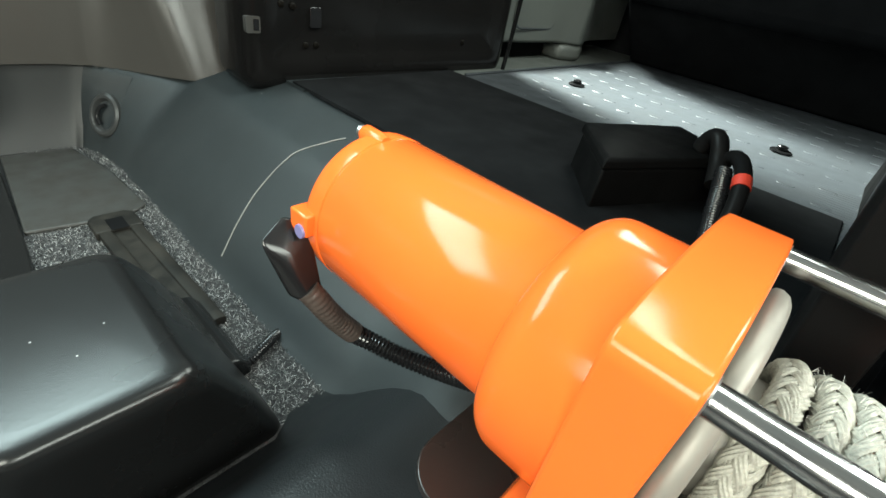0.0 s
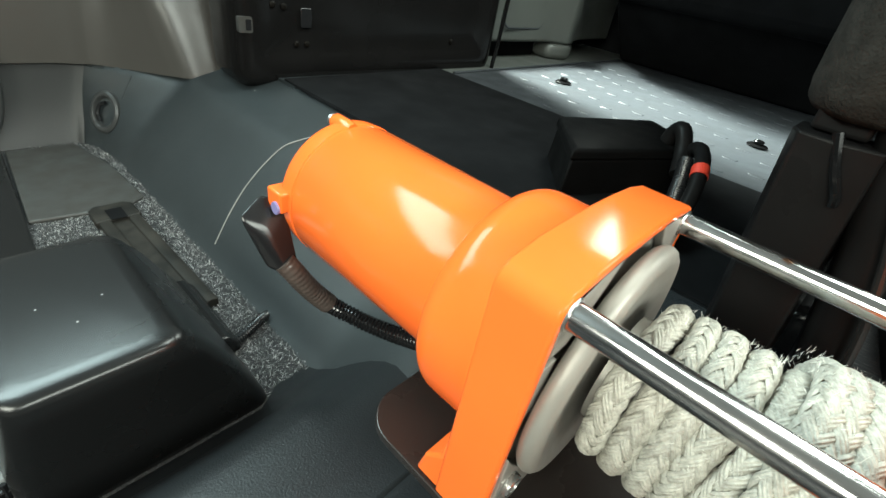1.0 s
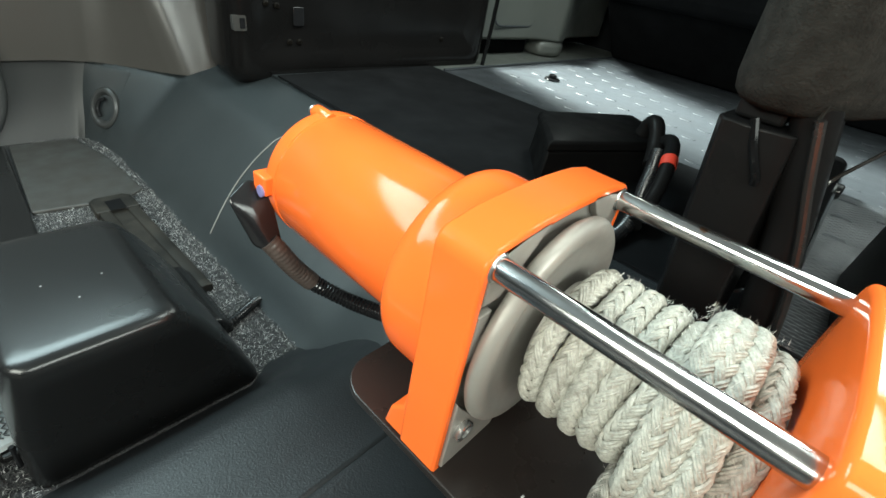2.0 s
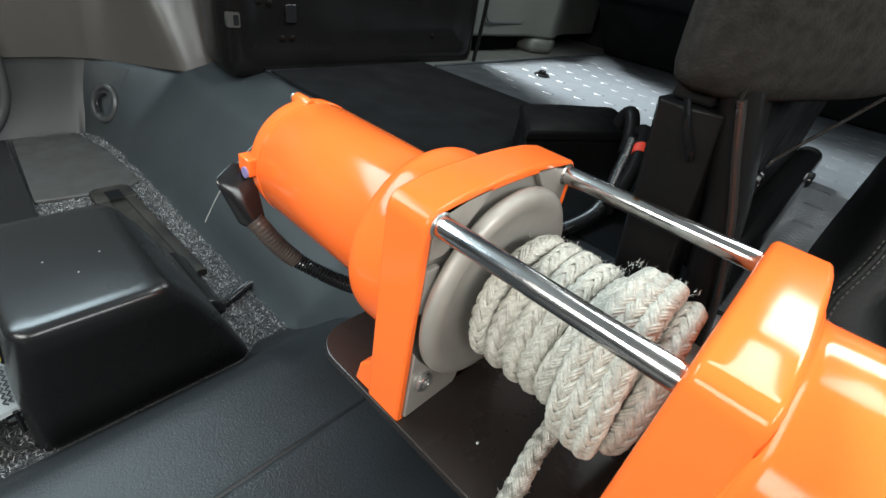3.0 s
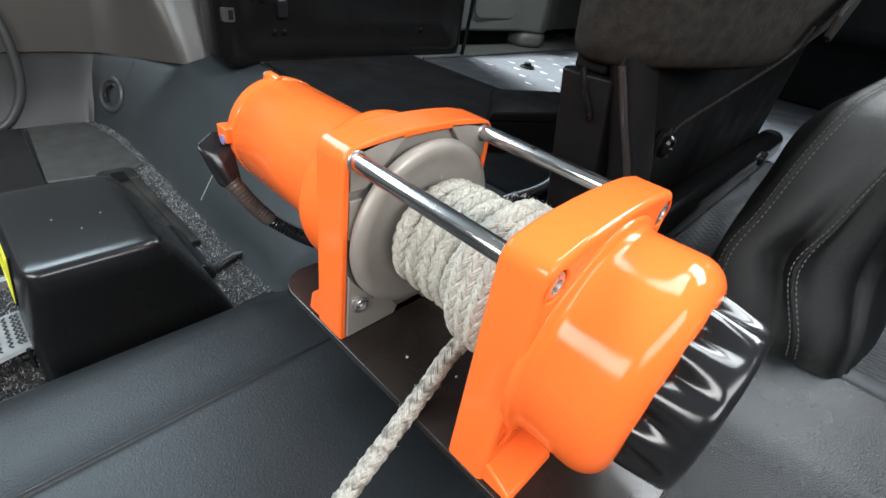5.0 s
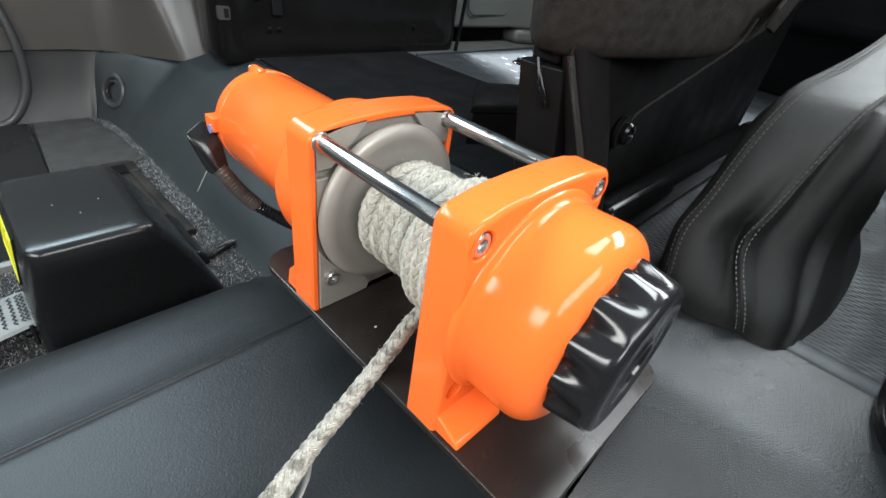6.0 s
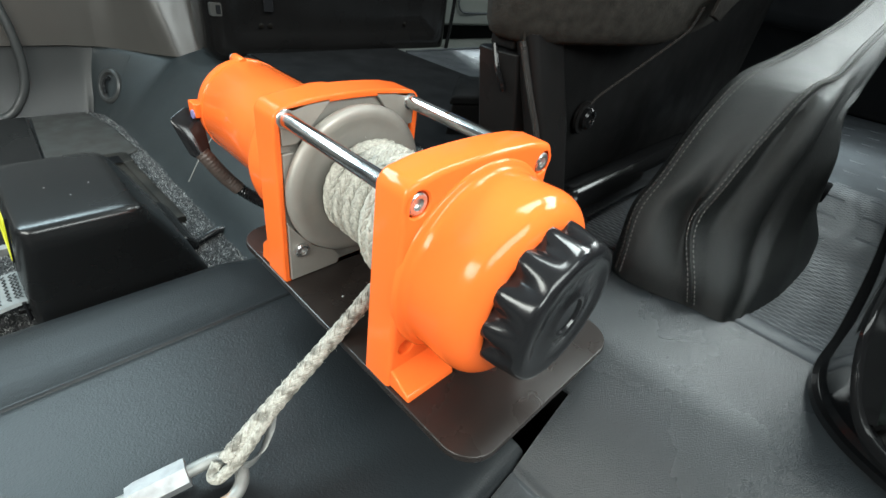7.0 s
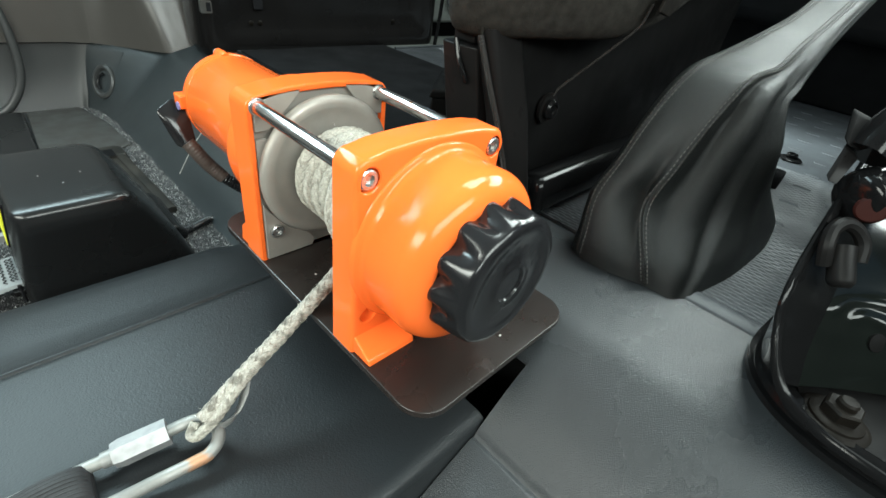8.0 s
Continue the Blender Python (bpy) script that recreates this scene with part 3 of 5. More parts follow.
# the floor runs on here; this black panel stands for its shade
structure("under_dash_shade", loft([[(x, y, z) for x, z in ((1.03, 0.47), (1.18, 0.318), (1.29, 0.318), (1.29, 0.47))] for y in (-1.0, 0.62)]),
          MATTBLACK, "dark sloping panel for the shade under the dashboard", "trim", 0.01)
structure("footwell_kick_panel", loft([[(x, y, z) for x, y in ((0.60, 0.70), (0.66, 0.685), (0.76, 0.678), (0.86, 0.675), (0.89, 0.662), (0.92, 0.645), (0.95, 0.650), (0.99, 0.672), (1.06, 0.690), (1.24, 0.70), (1.24, 0.92), (0.60, 0.92))] for z in (0.352, 0.40, 0.46)]),
          PALETRIM, "pale grey moulded kick panel by the door", "trim", 0.006)
structure("kick_panel_foot", loft([[(x, y, z) for x, y in ((0.875, 0.668), (0.90, 0.652), (0.93, 0.642), (0.97, 0.66), (1.0, 0.70), (0.88, 0.72))] for z in (0.3168, 0.3515)]), PALETRIM, "pale grey foot of the kick panel", "trim", 0.012)
# solid black block; its colour gives the open slot its darkness
structure("kick_slot_shade", box(0.60, 0.874, 0.71, 0.80, 0.3168, 0.3515), MATTBLACK, "black block for the shaded slot under the kick panel", "trim")
# dark tube traced round the recess in place of the shade at its edge
rec = [(x, 0.6755 + 0.03 * abs(x - 0.765), z) for x, z in rounded(0.690, 0.842, 0.380, 0.452, 0.024, 5)]
structure("kick_recess_shade", tube(rec + rec[:1], 0.0022, 6, raw=True), RUBBER, "dark line for the shaded edge of the kick panel recess", "trim")

# dark filler added so the gap by the pillar reads as shade
structure("gap_filler_panel", box(0.136, 0.595, 0.795, 0.83, 0.29, 0.95), DARK, "dark filler for the shaded gap behind the folded seat", "wall")
# ---- folded black seat panel against the side ----
panel_u = Vector((1.0, -0.030, 0)).normalized()
panel_n = Vector((-0.13, -0.99, 0.06)).normalized()
P0 = Vector((0.124, 0.652, 0.3020))


def on_panel(u, v, d=0.0):
    return P0 + panel_u * u + Vector((0, 0, v)) + panel_n * d


folded = thing("folded_seat", "gloss black back shell of a folded seat", "seat", P0)
W, HH = 0.500, 0.75
rings = []
for inset, d in ((0.0, -0.09), (0.0, -0.022), (0.003, -0.012), (0.009, -0.005), (0.017, -0.001), (0.026, 0.0), (0.036, -0.0015), (0.043, -0.004), (0.050, -0.0065), (0.075, -0.0075)):
    rings.append([on_panel(u, v, d) for u, v in rounded(inset, W - inset, inset, HH - inset, max(0.008, 0.026 - inset * 0.3), 8)])
part("shell", loft(rings), GLOSSBLACK, folded, angle=50)
catch = part("catch", loft([[on_panel(u, v, d) for u, v in rounded(0.006, 0.023, 0.070, 0.088, 0.002, 2)] for d in (-0.012, 0.0006)]), PADGREY, folded, "small grey metal catch plate")
# slightly raised black block that paints the slot's darkness
part("catch_slot_shade", loft([[on_panel(u, v, d) for u, v in rounded(0.0145, 0.0210, 0.073, 0.085, 0.001, 2)] for d in (0.0004, 0.0012)]), KNOB, catch)
for u, v in ((0.052, 0.102), (0.067, 0.100), (0.084, 0.056), (0.099, 0.056), (0.380, 0.060)):
    part("screw", loft([[on_panel(u + r * math.cos(k * math.pi / 6), v + r * math.sin(k * math.pi / 6), d) for k in range(12)] for r, d in ((0.0040, -0.011), (0.0040, -0.005), (0.0025, -0.004))]), NUTGREY, folded)
# black block in place of a hollow, dark as the recess would be
part("latch_recess_shade", loft([[on_panel(u, v, d) for u, v in rounded(0.090, 0.106, 0.076, 0.100, 0.002, 2)] for d in (-0.0100, -0.0045)]), KNOB, folded, bevel=0.001)
part("foot_glide", loft([[on_panel(u, v, d) for u, v in rounded(0.020, 0.048, -0.0012, 0.0006, 0.0005, 2)] for d in (-0.014, -0.001)]), WHITE, folded, "white plastic glide under the shell")
part("side_strap", tube([on_panel(W - 0.01, 0.40, 0.004), on_panel(W + 0.005, 0.2, 0.004), on_panel(W + 0.004, 0.1, 0.004), on_panel(W - 0.006, 0.01, 0.006)], 0.004, 8), FRAMEBLACK, folded)

# ---- black control case on the floor beyond the winch ----
cA, cU, cV = Vector((0.230, 0.242, 0.317)), Vector((0.78, 0.62, 0)).normalized(), Vector((0.906, -0.42, 0)).normalized()


def case_ring(z, e):
    out = [(e, e), (0.101 - e, e), (0.101 - e, 0.060), (0.100 - e, 0.137 - e), (0.0485, 0.1525 - e), (e, 0.1525 - e)]
    return [cA + cU * a + cV * b + Vector((0, 0, z)) for a, b in out]


case = thing("control_case", "low black plastic winch control case with cables", "box", cA)
part("body", loft([case_ring(0, 0), case_ring(0.038, 0.002)]), CASEBLACK, case, bevel=0.003)
part("lid", loft([case_ring(0.0385, -0.001), case_ring(0.047, 0.0005), case_ring(0.049, 0.004)]), CASEBLACK, case, bevel=0.002)
part("lug", tube([(0.355, 0.203, 0.368), (0.3535, 0.199, 0.380), (0.349, 0.193, 0.3845), (0.344, 0.187, 0.380), (0.336, 0.180, 0.366), (0.318, 0.172, 0.352)], 0.0078, 12), SEATFRAME, case, "black moulded cable elbow")
part("red_cable", tube([(0.341, 0.181, 0.358), (0.339, 0.174, 0.372), (0.331, 0.167, 0.377), (0.314, 0.159, 0.377), (0.292, 0.1515, 0.372), (0.272, 0.145, 0.356), (0.25, 0.142, 0.338), (0.225, 0.14, 0.330)], 0.0068, 12), SEATFRAME, case)
part("red_cap", tube([(0.2925, 0.1517, 0.3720), (0.2880, 0.1500, 0.3695), (0.2840, 0.1486, 0.3668)], 0.0075, 12), REDCAP, case, "bright red rubber terminal cap")


def ribbed(points, r, pitch=0.0032, depth=0.16):
    pts = even(smooth_path(points, 16), pitch / 4)
    fr = frames_along(pts)
    rings = []
    for i, (p, (t, s, u)) in enumerate(zip(pts, fr)):
        q = r * (1 + depth * (0.5, 1, 0.5, -0.4)[i % 4])
        rings.append([p + q * (math.cos(2 * math.pi * k / 12) * s + math.sin(2 * math.pi * k / 12) * u) for k in range(12)])
    return loft(rings)


part("conduit", ribbed([(0.318, 0.170, 0.366), (0.285, 0.160, 0.350), (0.22, 0.145, 0.326), (0.15, 0.150, 0.322)], 0.0062), CONDUIT, case, "black corrugated cable conduit")
part("card_edge", box(0.196, 0.222, 0.150, 0.166, 0.3175, 0.3190), WEB, case)

# ---- footwell things: rubber pads, seat rail, retractor box, belt ----
pad = thing("heel_pad", "plain dark grey rubber heel pad on the carpet", "mat", (-0.06, 0.74, 0.18))
part("sheet", loft([[(x, y, z) for x, y in ((-0.116, 0.652), (-0.030, 0.640), (-0.004, 0.658), (-0.010, 0.760), (-0.030, 0.848), (-0.103, 0.850))] for z in (0.1795, 0.1850)]), PADGREY, pad, bevel=0.002)
dm = thing("dark_mat", "dark brown-black rubber mat on the footwell floor", "mat", (-0.35, 0.6, 0.18))
part("sheet", loft([[(x, y, z) for x, y in ((-0.70, 0.46), (-0.128, 0.46), (-0.122, 0.56), (-0.107, 0.848), (-0.70, 0.848))] for z in (0.1795, 0.1870)]), BOXBLACK, dm, bevel=0.003)
part("edge_strip", box(-0.70, -0.135, 0.450, 0.4585, 0.1795, 0.1890), GALV, dm, "pale metal edging strip", bevel=0.001)

rail = thing("seat_rail", "black steel seat anchor rail let into the carpet", "rail", (-0.045, 0.5, 0.18))
part("channel", loft([[(x + (0.62 - y) * 0.03, y, z) for x, z in ((-0.064, 0.179), (-0.064, 0.1885), (-0.058, 0.190), (-0.052, 0.1885), (-0.052, 0.1866), (-0.036, 0.1866), (-0.036, 0.1885), (-0.030, 0.190), (-0.024, 0.1885), (-0.024, 0.179))] for y in span(0.425, 0.610, 10)]), DUSTY, rail, bevel=0.0012)
part("end_plate", loft([[(x, y, z) for x, y in ((-0.066, 0.608), (-0.022, 0.608), (-0.022, 0.638), (-0.030, 0.645), (-0.060, 0.645), (-0.066, 0.638))] for z in (0.1795, 0.1905)]), DUSTY, rail, bevel=0.002)
# thin black plate on top, painting the dark inside of the slot
part("slot_hole_shade", box(-0.052, -0.036, 0.606, 0.630, 0.1908, 0.1913), MATTBLACK, rail)

retractor = thing("retractor_box", "satin black moulded belt retractor cover on the carpet", "box", (-0.1, 0.34, 0.18))
rings = []
for x0, x1, y0, y1, z, r in ((-0.182, -0.034, 0.299, 0.440, 0.1795, 0.012), (-0.181, -0.036, 0.2985, 0.438, 0.186, 0.012), (-0.1785, -0.052, 0.2955, 0.432, 0.230, 0.013),
                             (-0.1725, -0.071, 0.2905, 0.424, 0.268, 0.013), (-0.1690, -0.082, 0.2860, 0.419, 0.2860, 0.013), (-0.1680, -0.0850, 0.2872, 0.418, 0.2890, 0.012), (-0.1665, -0.0870, 0.2890, 0.4165, 0.2908, 0.012),
                             (-0.164, -0.0895, 0.2920, 0.414, 0.2918, 0.011), (-0.158, -0.096, 0.299, 0.408, 0.2921, 0.010)):
    rings.append([(u, v, z) for u, v in rounded(x0, x1, y0, y1, r, 6)])
part("cover", loft(rings), BOXBLACK, retractor, angle=40)
part("side_rib", loft([[(x, y, z) for x, z in ((-0.028, 0.1795), (-0.028, 0.190), (-0.036, 0.200), (-0.050, 0.204), (-0.050, 0.1795))] for y in (0.36, 0.41, 0.455)]), BOXBLACK, retractor, bevel=0.003)
stick = part("warning_sticker", loft([[(-0.1785 + 0.158 * (z - 0.230) - d, y, z) for y, z in ((0.328, 0.243), (0.402, 0.243), (0.402, 0.2835), (0.328, 0.2835))] for d in (-0.003, 0.0012)]), KNOB, retractor, "black warning sticker with yellow print")


def sticker_bar(y0, y1, z0, z1):
    return loft([[(-0.1799 + 0.158 * (z - 0.230) - d, y, z) for y, z in ((y0, z0), (y1, z0), (y1, z1), (y0, z1))] for d in (-0.001, 0.0003)])


for q in ((0.330, 0.400, 0.2445, 0.2475), (0.330, 0.400, 0.2795, 0.2820), (0.330, 0.3330, 0.2475, 0.2795), (0.3970, 0.400, 0.2475, 0.2795), (0.340, 0.360, 0.253, 0.274), (0.368, 0.388, 0.253, 0.274)):
    part("print_bar", sticker_bar(*q), YELLOW, stick)
for sx, sy in ((-0.126, 0.330), (-0.110, 0.347), (-0.140, 0.352)):
    part("paint_fleck", box(sx, sx + 0.0009, sy, sy + 0.0005, 0.2919, 0.2923), WHITE, retractor)
part("hinge_pin", tube([(-0.1830, 0.318, 0.190), (-0.1825, 0.320, 0.208)], 0.0016, 8), KNOB, retractor)

belt = thing("belt_strap", "grey webbing strap with black zigzag stitching", "strap", (-0.25, 0.30, 0.19))
bp = smooth_path([(-0.1825, 0.348, 0.204), (-0.192, 0.347, 0.2045), (-0.225, 0.343, 0.200), (-0.28, 0.335, 0.190), (-0.36, 0.32, 0.184)], 8)
part("webbing", loft([[p + Vector((0.004, s, h)) for s, h in ((-0.025, 0), (-0.023, 0.0022), (0.023, 0.0042), (0.025, 0.002), (0.023, 0.0005), (-0.023, -0.0015))] for p in bp]), WEB, belt)
for k in range(5):
    zig = [bp[5 + 2 * k] + Vector((0.004 + 0.0012 * (-1) ** i, -0.018 + 0.0026 * i, 0.0032 + 0.00013 * i)) for i in range(0, 15)]
    part("stitch_row", tube(zig, 0.0005, 5, 2), DARK, belt)
part("buckle_tongue", loft([[(x, y, z) for x, y in rounded(-0.1885, -0.179, 0.318, 0.325, 0.002, 3)] for z in (0.198, 0.203)]), GLOSSBLACK, belt, bevel=0.001)

hose = thing("footwell_conduit", "small black corrugated conduit lying across the carpet", "cable", (0, 0.37, 0.18))
part("tube", ribbed([(-0.040, 0.366, 0.184), (-0.025, 0.368, 0.1865), (-0.008, 0.375, 0.1870), (0.004, 0.382, 0.1845), (0.012, 0.387, 0.1805)], 0.0040, 0.0028), CONDUIT, hose)
thread = thing("loose_thread", "pale loose thread lying on the vinyl side wall", "thread", (0.014, 0.5, 0.193))
tp = [(x, y, floor_height(x, y) + 0.0008) for x, y in ((0.0145, 0.5045), (0.036, 0.5118), (0.058, 0.5175), (0.076, 0.5170), (0.092, 0.5128), (0.107, 0.5075), (0.136, 0.4945), (0.150, 0.4870))]
part("strand", tube(tp, 0.0007, 6, 6), THREAD, thread)

# ---- winch plate ----
plate = thing("winch_plate", "dark brown painted steel mounting plate under the winch", "plate", (0, 0.06, 0.3))
part("plate", loft([[(x, y, z) for x, y in rounded(-0.0520, 0.0900, -0.0605, 0.1765, 0.019, 8)] for z in (0.3075, 0.312)]), PLATE, plate, bevel=0.0007)
part("support_bracket", box(-0.004, 0.016, 0.02, 0.14, 0.2505, 0.3074), FRAMEBLACK, plate)
for sx, sy in ((-0.030, 0.073), (-0.018, 0.046), (-0.032, 0.030), (0.030, -0.045), (-0.040, 0.128)):
    part("grit", box(sx, sx + 0.0013, sy, sy + 0.001, 0.3119, 0.3126), WHITE, plate)

# ---- winch ----
CX, CZ = 0.001, 0.3745
winch = thing("electric_winch", "bright orange electric winch with a grey drum and chromed tie rods", "winch", (CX, 0.1, 0.312))


def housing_outline(e=0.0, low=0.312, crown=0.4305):
    """Block outline with a slightly arched top."""
    w, top = 0.0515 - e, crown - e
    out = [(-w, low), (w, low)]
    for k in range(7):
        a = radians(90 * k / 6)
        out.append((w - 0.008 + 0.008 * math.cos(a), top - 0.0115 + 0.008 * math.sin(a)))
    for k in range(1, 8):
        x = (w - 0.008) * (1 - k / 4)
        out.append((x, top - 0.0035 * (x / w) ** 2))
    for k in range(7):
        a = radians(90 + 90 * k / 6)
        out.append((-w + 0.008 + 0.008 * math.cos(a), top - 0.0115 + 0.008 * math.sin(a)))
    return out


def arc(cr, cs, r, a0, a1, n=8):
    """Quarter arcs for turned profiles."""
    return [(cr + r * math.cos(radians(a0 + (a1 - a0) * k / n)), cs + r * math.sin(radians(a0 + (a1 - a0) * k / n))) for k in range(n + 1)]


# gear end, towards the camera's first path end
def bored_block(outlines, holes):
    """A block through outlines (outline, y), its first face bored with blind holes (x, z, radius, depth)."""
    bm = bmesh.new()
    rings = [[bm.verts.new((x, y, z)) for x, z in o] for o, y in outlines]
    n = len(rings[0])
    for a, b in zip(rings, rings[1:]):
        for i in range(n):
            bm.faces.new((a[i], a[(i + 1) % n], b[(i + 1) % n], b[i]))
    bm.faces.new(rings[-1])
    y0 = outlines[0][1]
    mouths = []
    for hx, hz, r, depth in holes:
        def ring(q, y):
            return [bm.verts.new((hx + q * math.cos(2 * math.pi * k / 24), y, hz + q * math.sin(2 * math.pi * k / 24))) for k in range(24)]
        rows = [ring(r + 0.0007, y0), ring(r, y0 + 0.0006), ring(r, y0 + depth)]
        for a, b in zip(rows, rows[1:]):
            for i in range(24):
                bm.faces.new((a[i], a[(i + 1) % 24], b[(i + 1) % 24], b[i]))
        bm.faces.new(rows[-1])
        mouths.append(rows[0])
    edges = [bm.edges.get((r[i], r[(i + 1) % len(r)])) for r in [rings[0]] + mouths for i in range(len(r))]
    bmesh.ops.triangle_fill(bm, use_beauty=True, use_dissolve=False, edges=edges, normal=(0, -1, 0))
    return bm


def block_edge(e, y):
    return housing_outline(e, 0.312, 0.4342), y


turned = [(0.0026 * (1 - math.sin(radians(15 * k))), 0.0026 * (1 - math.cos(radians(15 * k)))) for k in range(7)]
gear = part("gear_housing", bored_block([block_edge(e, y) for e, y in turned] + [block_edge(e, 0.0205 - y) for e, y in reversed(turned)],
                                        [(-0.044, 0.420, 0.0062, 0.0034), (0.044, 0.420, 0.0062, 0.0034), (-0.041, 0.3365, 0.0050, 0.007), (0.041, 0.3365, 0.0050, 0.007)]), ORANGE, winch, angle=30)
dome = [(0.0548, 0.002), (0.0546, -0.0005), (0.0538, -0.0014), (0.0522, -0.0018), (0.0508, -0.0030), (0.0502, -0.0060), (0.0503, -0.015), (0.0505, -0.022)]
dome += arc(0.0370, -0.025, 0.0135, 0, -90, 10) + [(0.0345, -0.0375), (0.0330, -0.0345), (0.0001, -0.034)]
part("gear_dome", lathe(dome, (CX + 0.0005, CZ + 0.0008), "y", 80), ORANGE, winch, angle=40)
for sx in (-1, 1):
    f0, f1 = sorted((sx * 0.0500, sx * 0.0165))
    part("foot", loft([[(x, y, z) for y, z in ((0.004, 0.3122), (0.004, 0.3255), (-0.0010, 0.3235), (-0.0140, 0.3160), (-0.0150, 0.3122))] for x in (f0, f1)]), ORANGE, winch, bevel=0.0012, angle=20)
    part("cap_screw", bolt_head((sx * 0.044, 0.0028, 0.420), "y", 0.0052, 0.0026), ZINC, winch, "zinc socket-head screw")
part("mould_mark", lathe([(0.0034, 0.0), (0.0034, -0.0012), (0.0026, -0.0012), (0.0024, -0.0004), (0.0001, -0.0004)], (-0.0400, 0.4020), "y", 18), ORANGE, winch)


def flutes(w, s):
    k = max(0.0, min(1.0, (-0.036 - s) / 0.018))
    q = 0.5 + 0.5 * math.cos(13 * w)
    return 1 - 0.15 * (q ** 1.6) * (1 - 0.93 * k)


knob_profile = [(r * 0.945, -0.0345 + (s + 0.0345) * 0.9) for r, s in [(0.0300, -0.0345), (0.0412, -0.0350), (0.0418, -0.0375), (0.0412, -0.0430), (0.0402, -0.0490), (0.0394, -0.0540), (0.0386, -0.0572), (0.0370, -0.0594), (0.0345, -0.0602), (0.0300, -0.0602), (0.0290, -0.0594), (0.0140, -0.0592), (0.0130, -0.0600), (0.0105, -0.0602), (0.0098, -0.0590), (0.0001, -0.0588)]]
KZ = CZ + 0.0020
knob = part("clutch_knob", lathe(knob_profile, (CX + 0.001, KZ), "y", 156, flutes), KNOB, winch, "gloss black fluted clutch knob", angle=50)
for a in range(5):
    half = 0.0105 - 0.0008 * a
    part("print_bar", box(CX + 0.001 - half, CX + 0.001 + half, -0.0569, -0.0560, KZ - 0.0268 + 0.0020 * a, KZ - 0.0256 + 0.0020 * a), KNOB, knob)
for a in range(9):
    w = radians(20 + 18 * a)
    u, v = Vector((math.cos(w), 0, math.sin(w))), Vector((-math.sin(w), 0, math.cos(w)))
    hub = Vector((CX + 0.001, 0, KZ))
    part("print_bar", loft([[hub + u * p + v * q + Vector((0, y, 0)) for p, q in ((0.0178, -0.0016), (0.0228, -0.0020), (0.0228, 0.0020), (0.0178, 0.0016))] for y in (-0.0560, -0.0569)]), KNOB, knob)

# motor end
rim = [(-x, z) for x, z in housing_outline()]
rim_in = [(-x, z) for x, z in housing_outline(0.0042, 0.312)]
bm = bmesh.new()
layers = [[bm.verts.new((x, y, z)) for x, z in o] for o, y in ((rim, 0.128), (rim, 0.1065), (rim_in, 0.1065), (rim_in, 0.1135))]
n = len(rim)
for a, b in zip(layers, layers[1:]):
    for i in range(n):
        bm.faces.new((a[i], a[(i + 1) % n], b[(i + 1) % n], b[i]))
bm.faces.new(layers[0])
bm.faces.new(layers[3])
part("motor_housing", bm, ORANGE, winch, bevel=0.0013, angle=30)
bell = [(0.0350, 0.126), (0.0496, 0.126), (0.0496, 0.144)] + arc(0.0376, 0.1476, 0.0120, 0, 90, 8) + [(0.034, 0.1600), (0.001, 0.1600)]
part("motor_bell", lathe(bell, (CX, CZ), "y", 72), ORANGE, winch, angle=40)
MR, MX = 0.0401, 0.007
motor = [(MR, 0.158), (MR, 0.2625), (MR - 0.0004, 0.2631), (MR - 0.0004, 0.2637), (MR + 0.0002, 0.2643), (MR + 0.0001, 0.2705)] + arc(MR - 0.0075, 0.2710, 0.0075, 0, 90, 8) + [(0.018, 0.2791), (0.012, 0.2809), (0.0001, 0.2813)]
MZ = CZ - 0.0055
part("motor", lathe(motor, (MX, MZ), "y", 72), ORANGE, winch, angle=40)
for w in (94, 274):
    q = (MX + (MR - 0.0022) * math.cos(radians(w)), MZ + (MR - 0.0022) * math.sin(radians(w)))
    part("end_lug", lathe([(0.0036, 0.2635), (0.0044, 0.2685), (0.0046, 0.2780), (0.0036, 0.2800), (0.0001, 0.2801)], q, "y", 16), ORANGE, winch)
    part("lug_screw", lathe([(0.0032, 0.2801), (0.0032, 0.2823), (0.0022, 0.2831), (0.0001, 0.2831)], q, "y", 14), ZINC, winch)
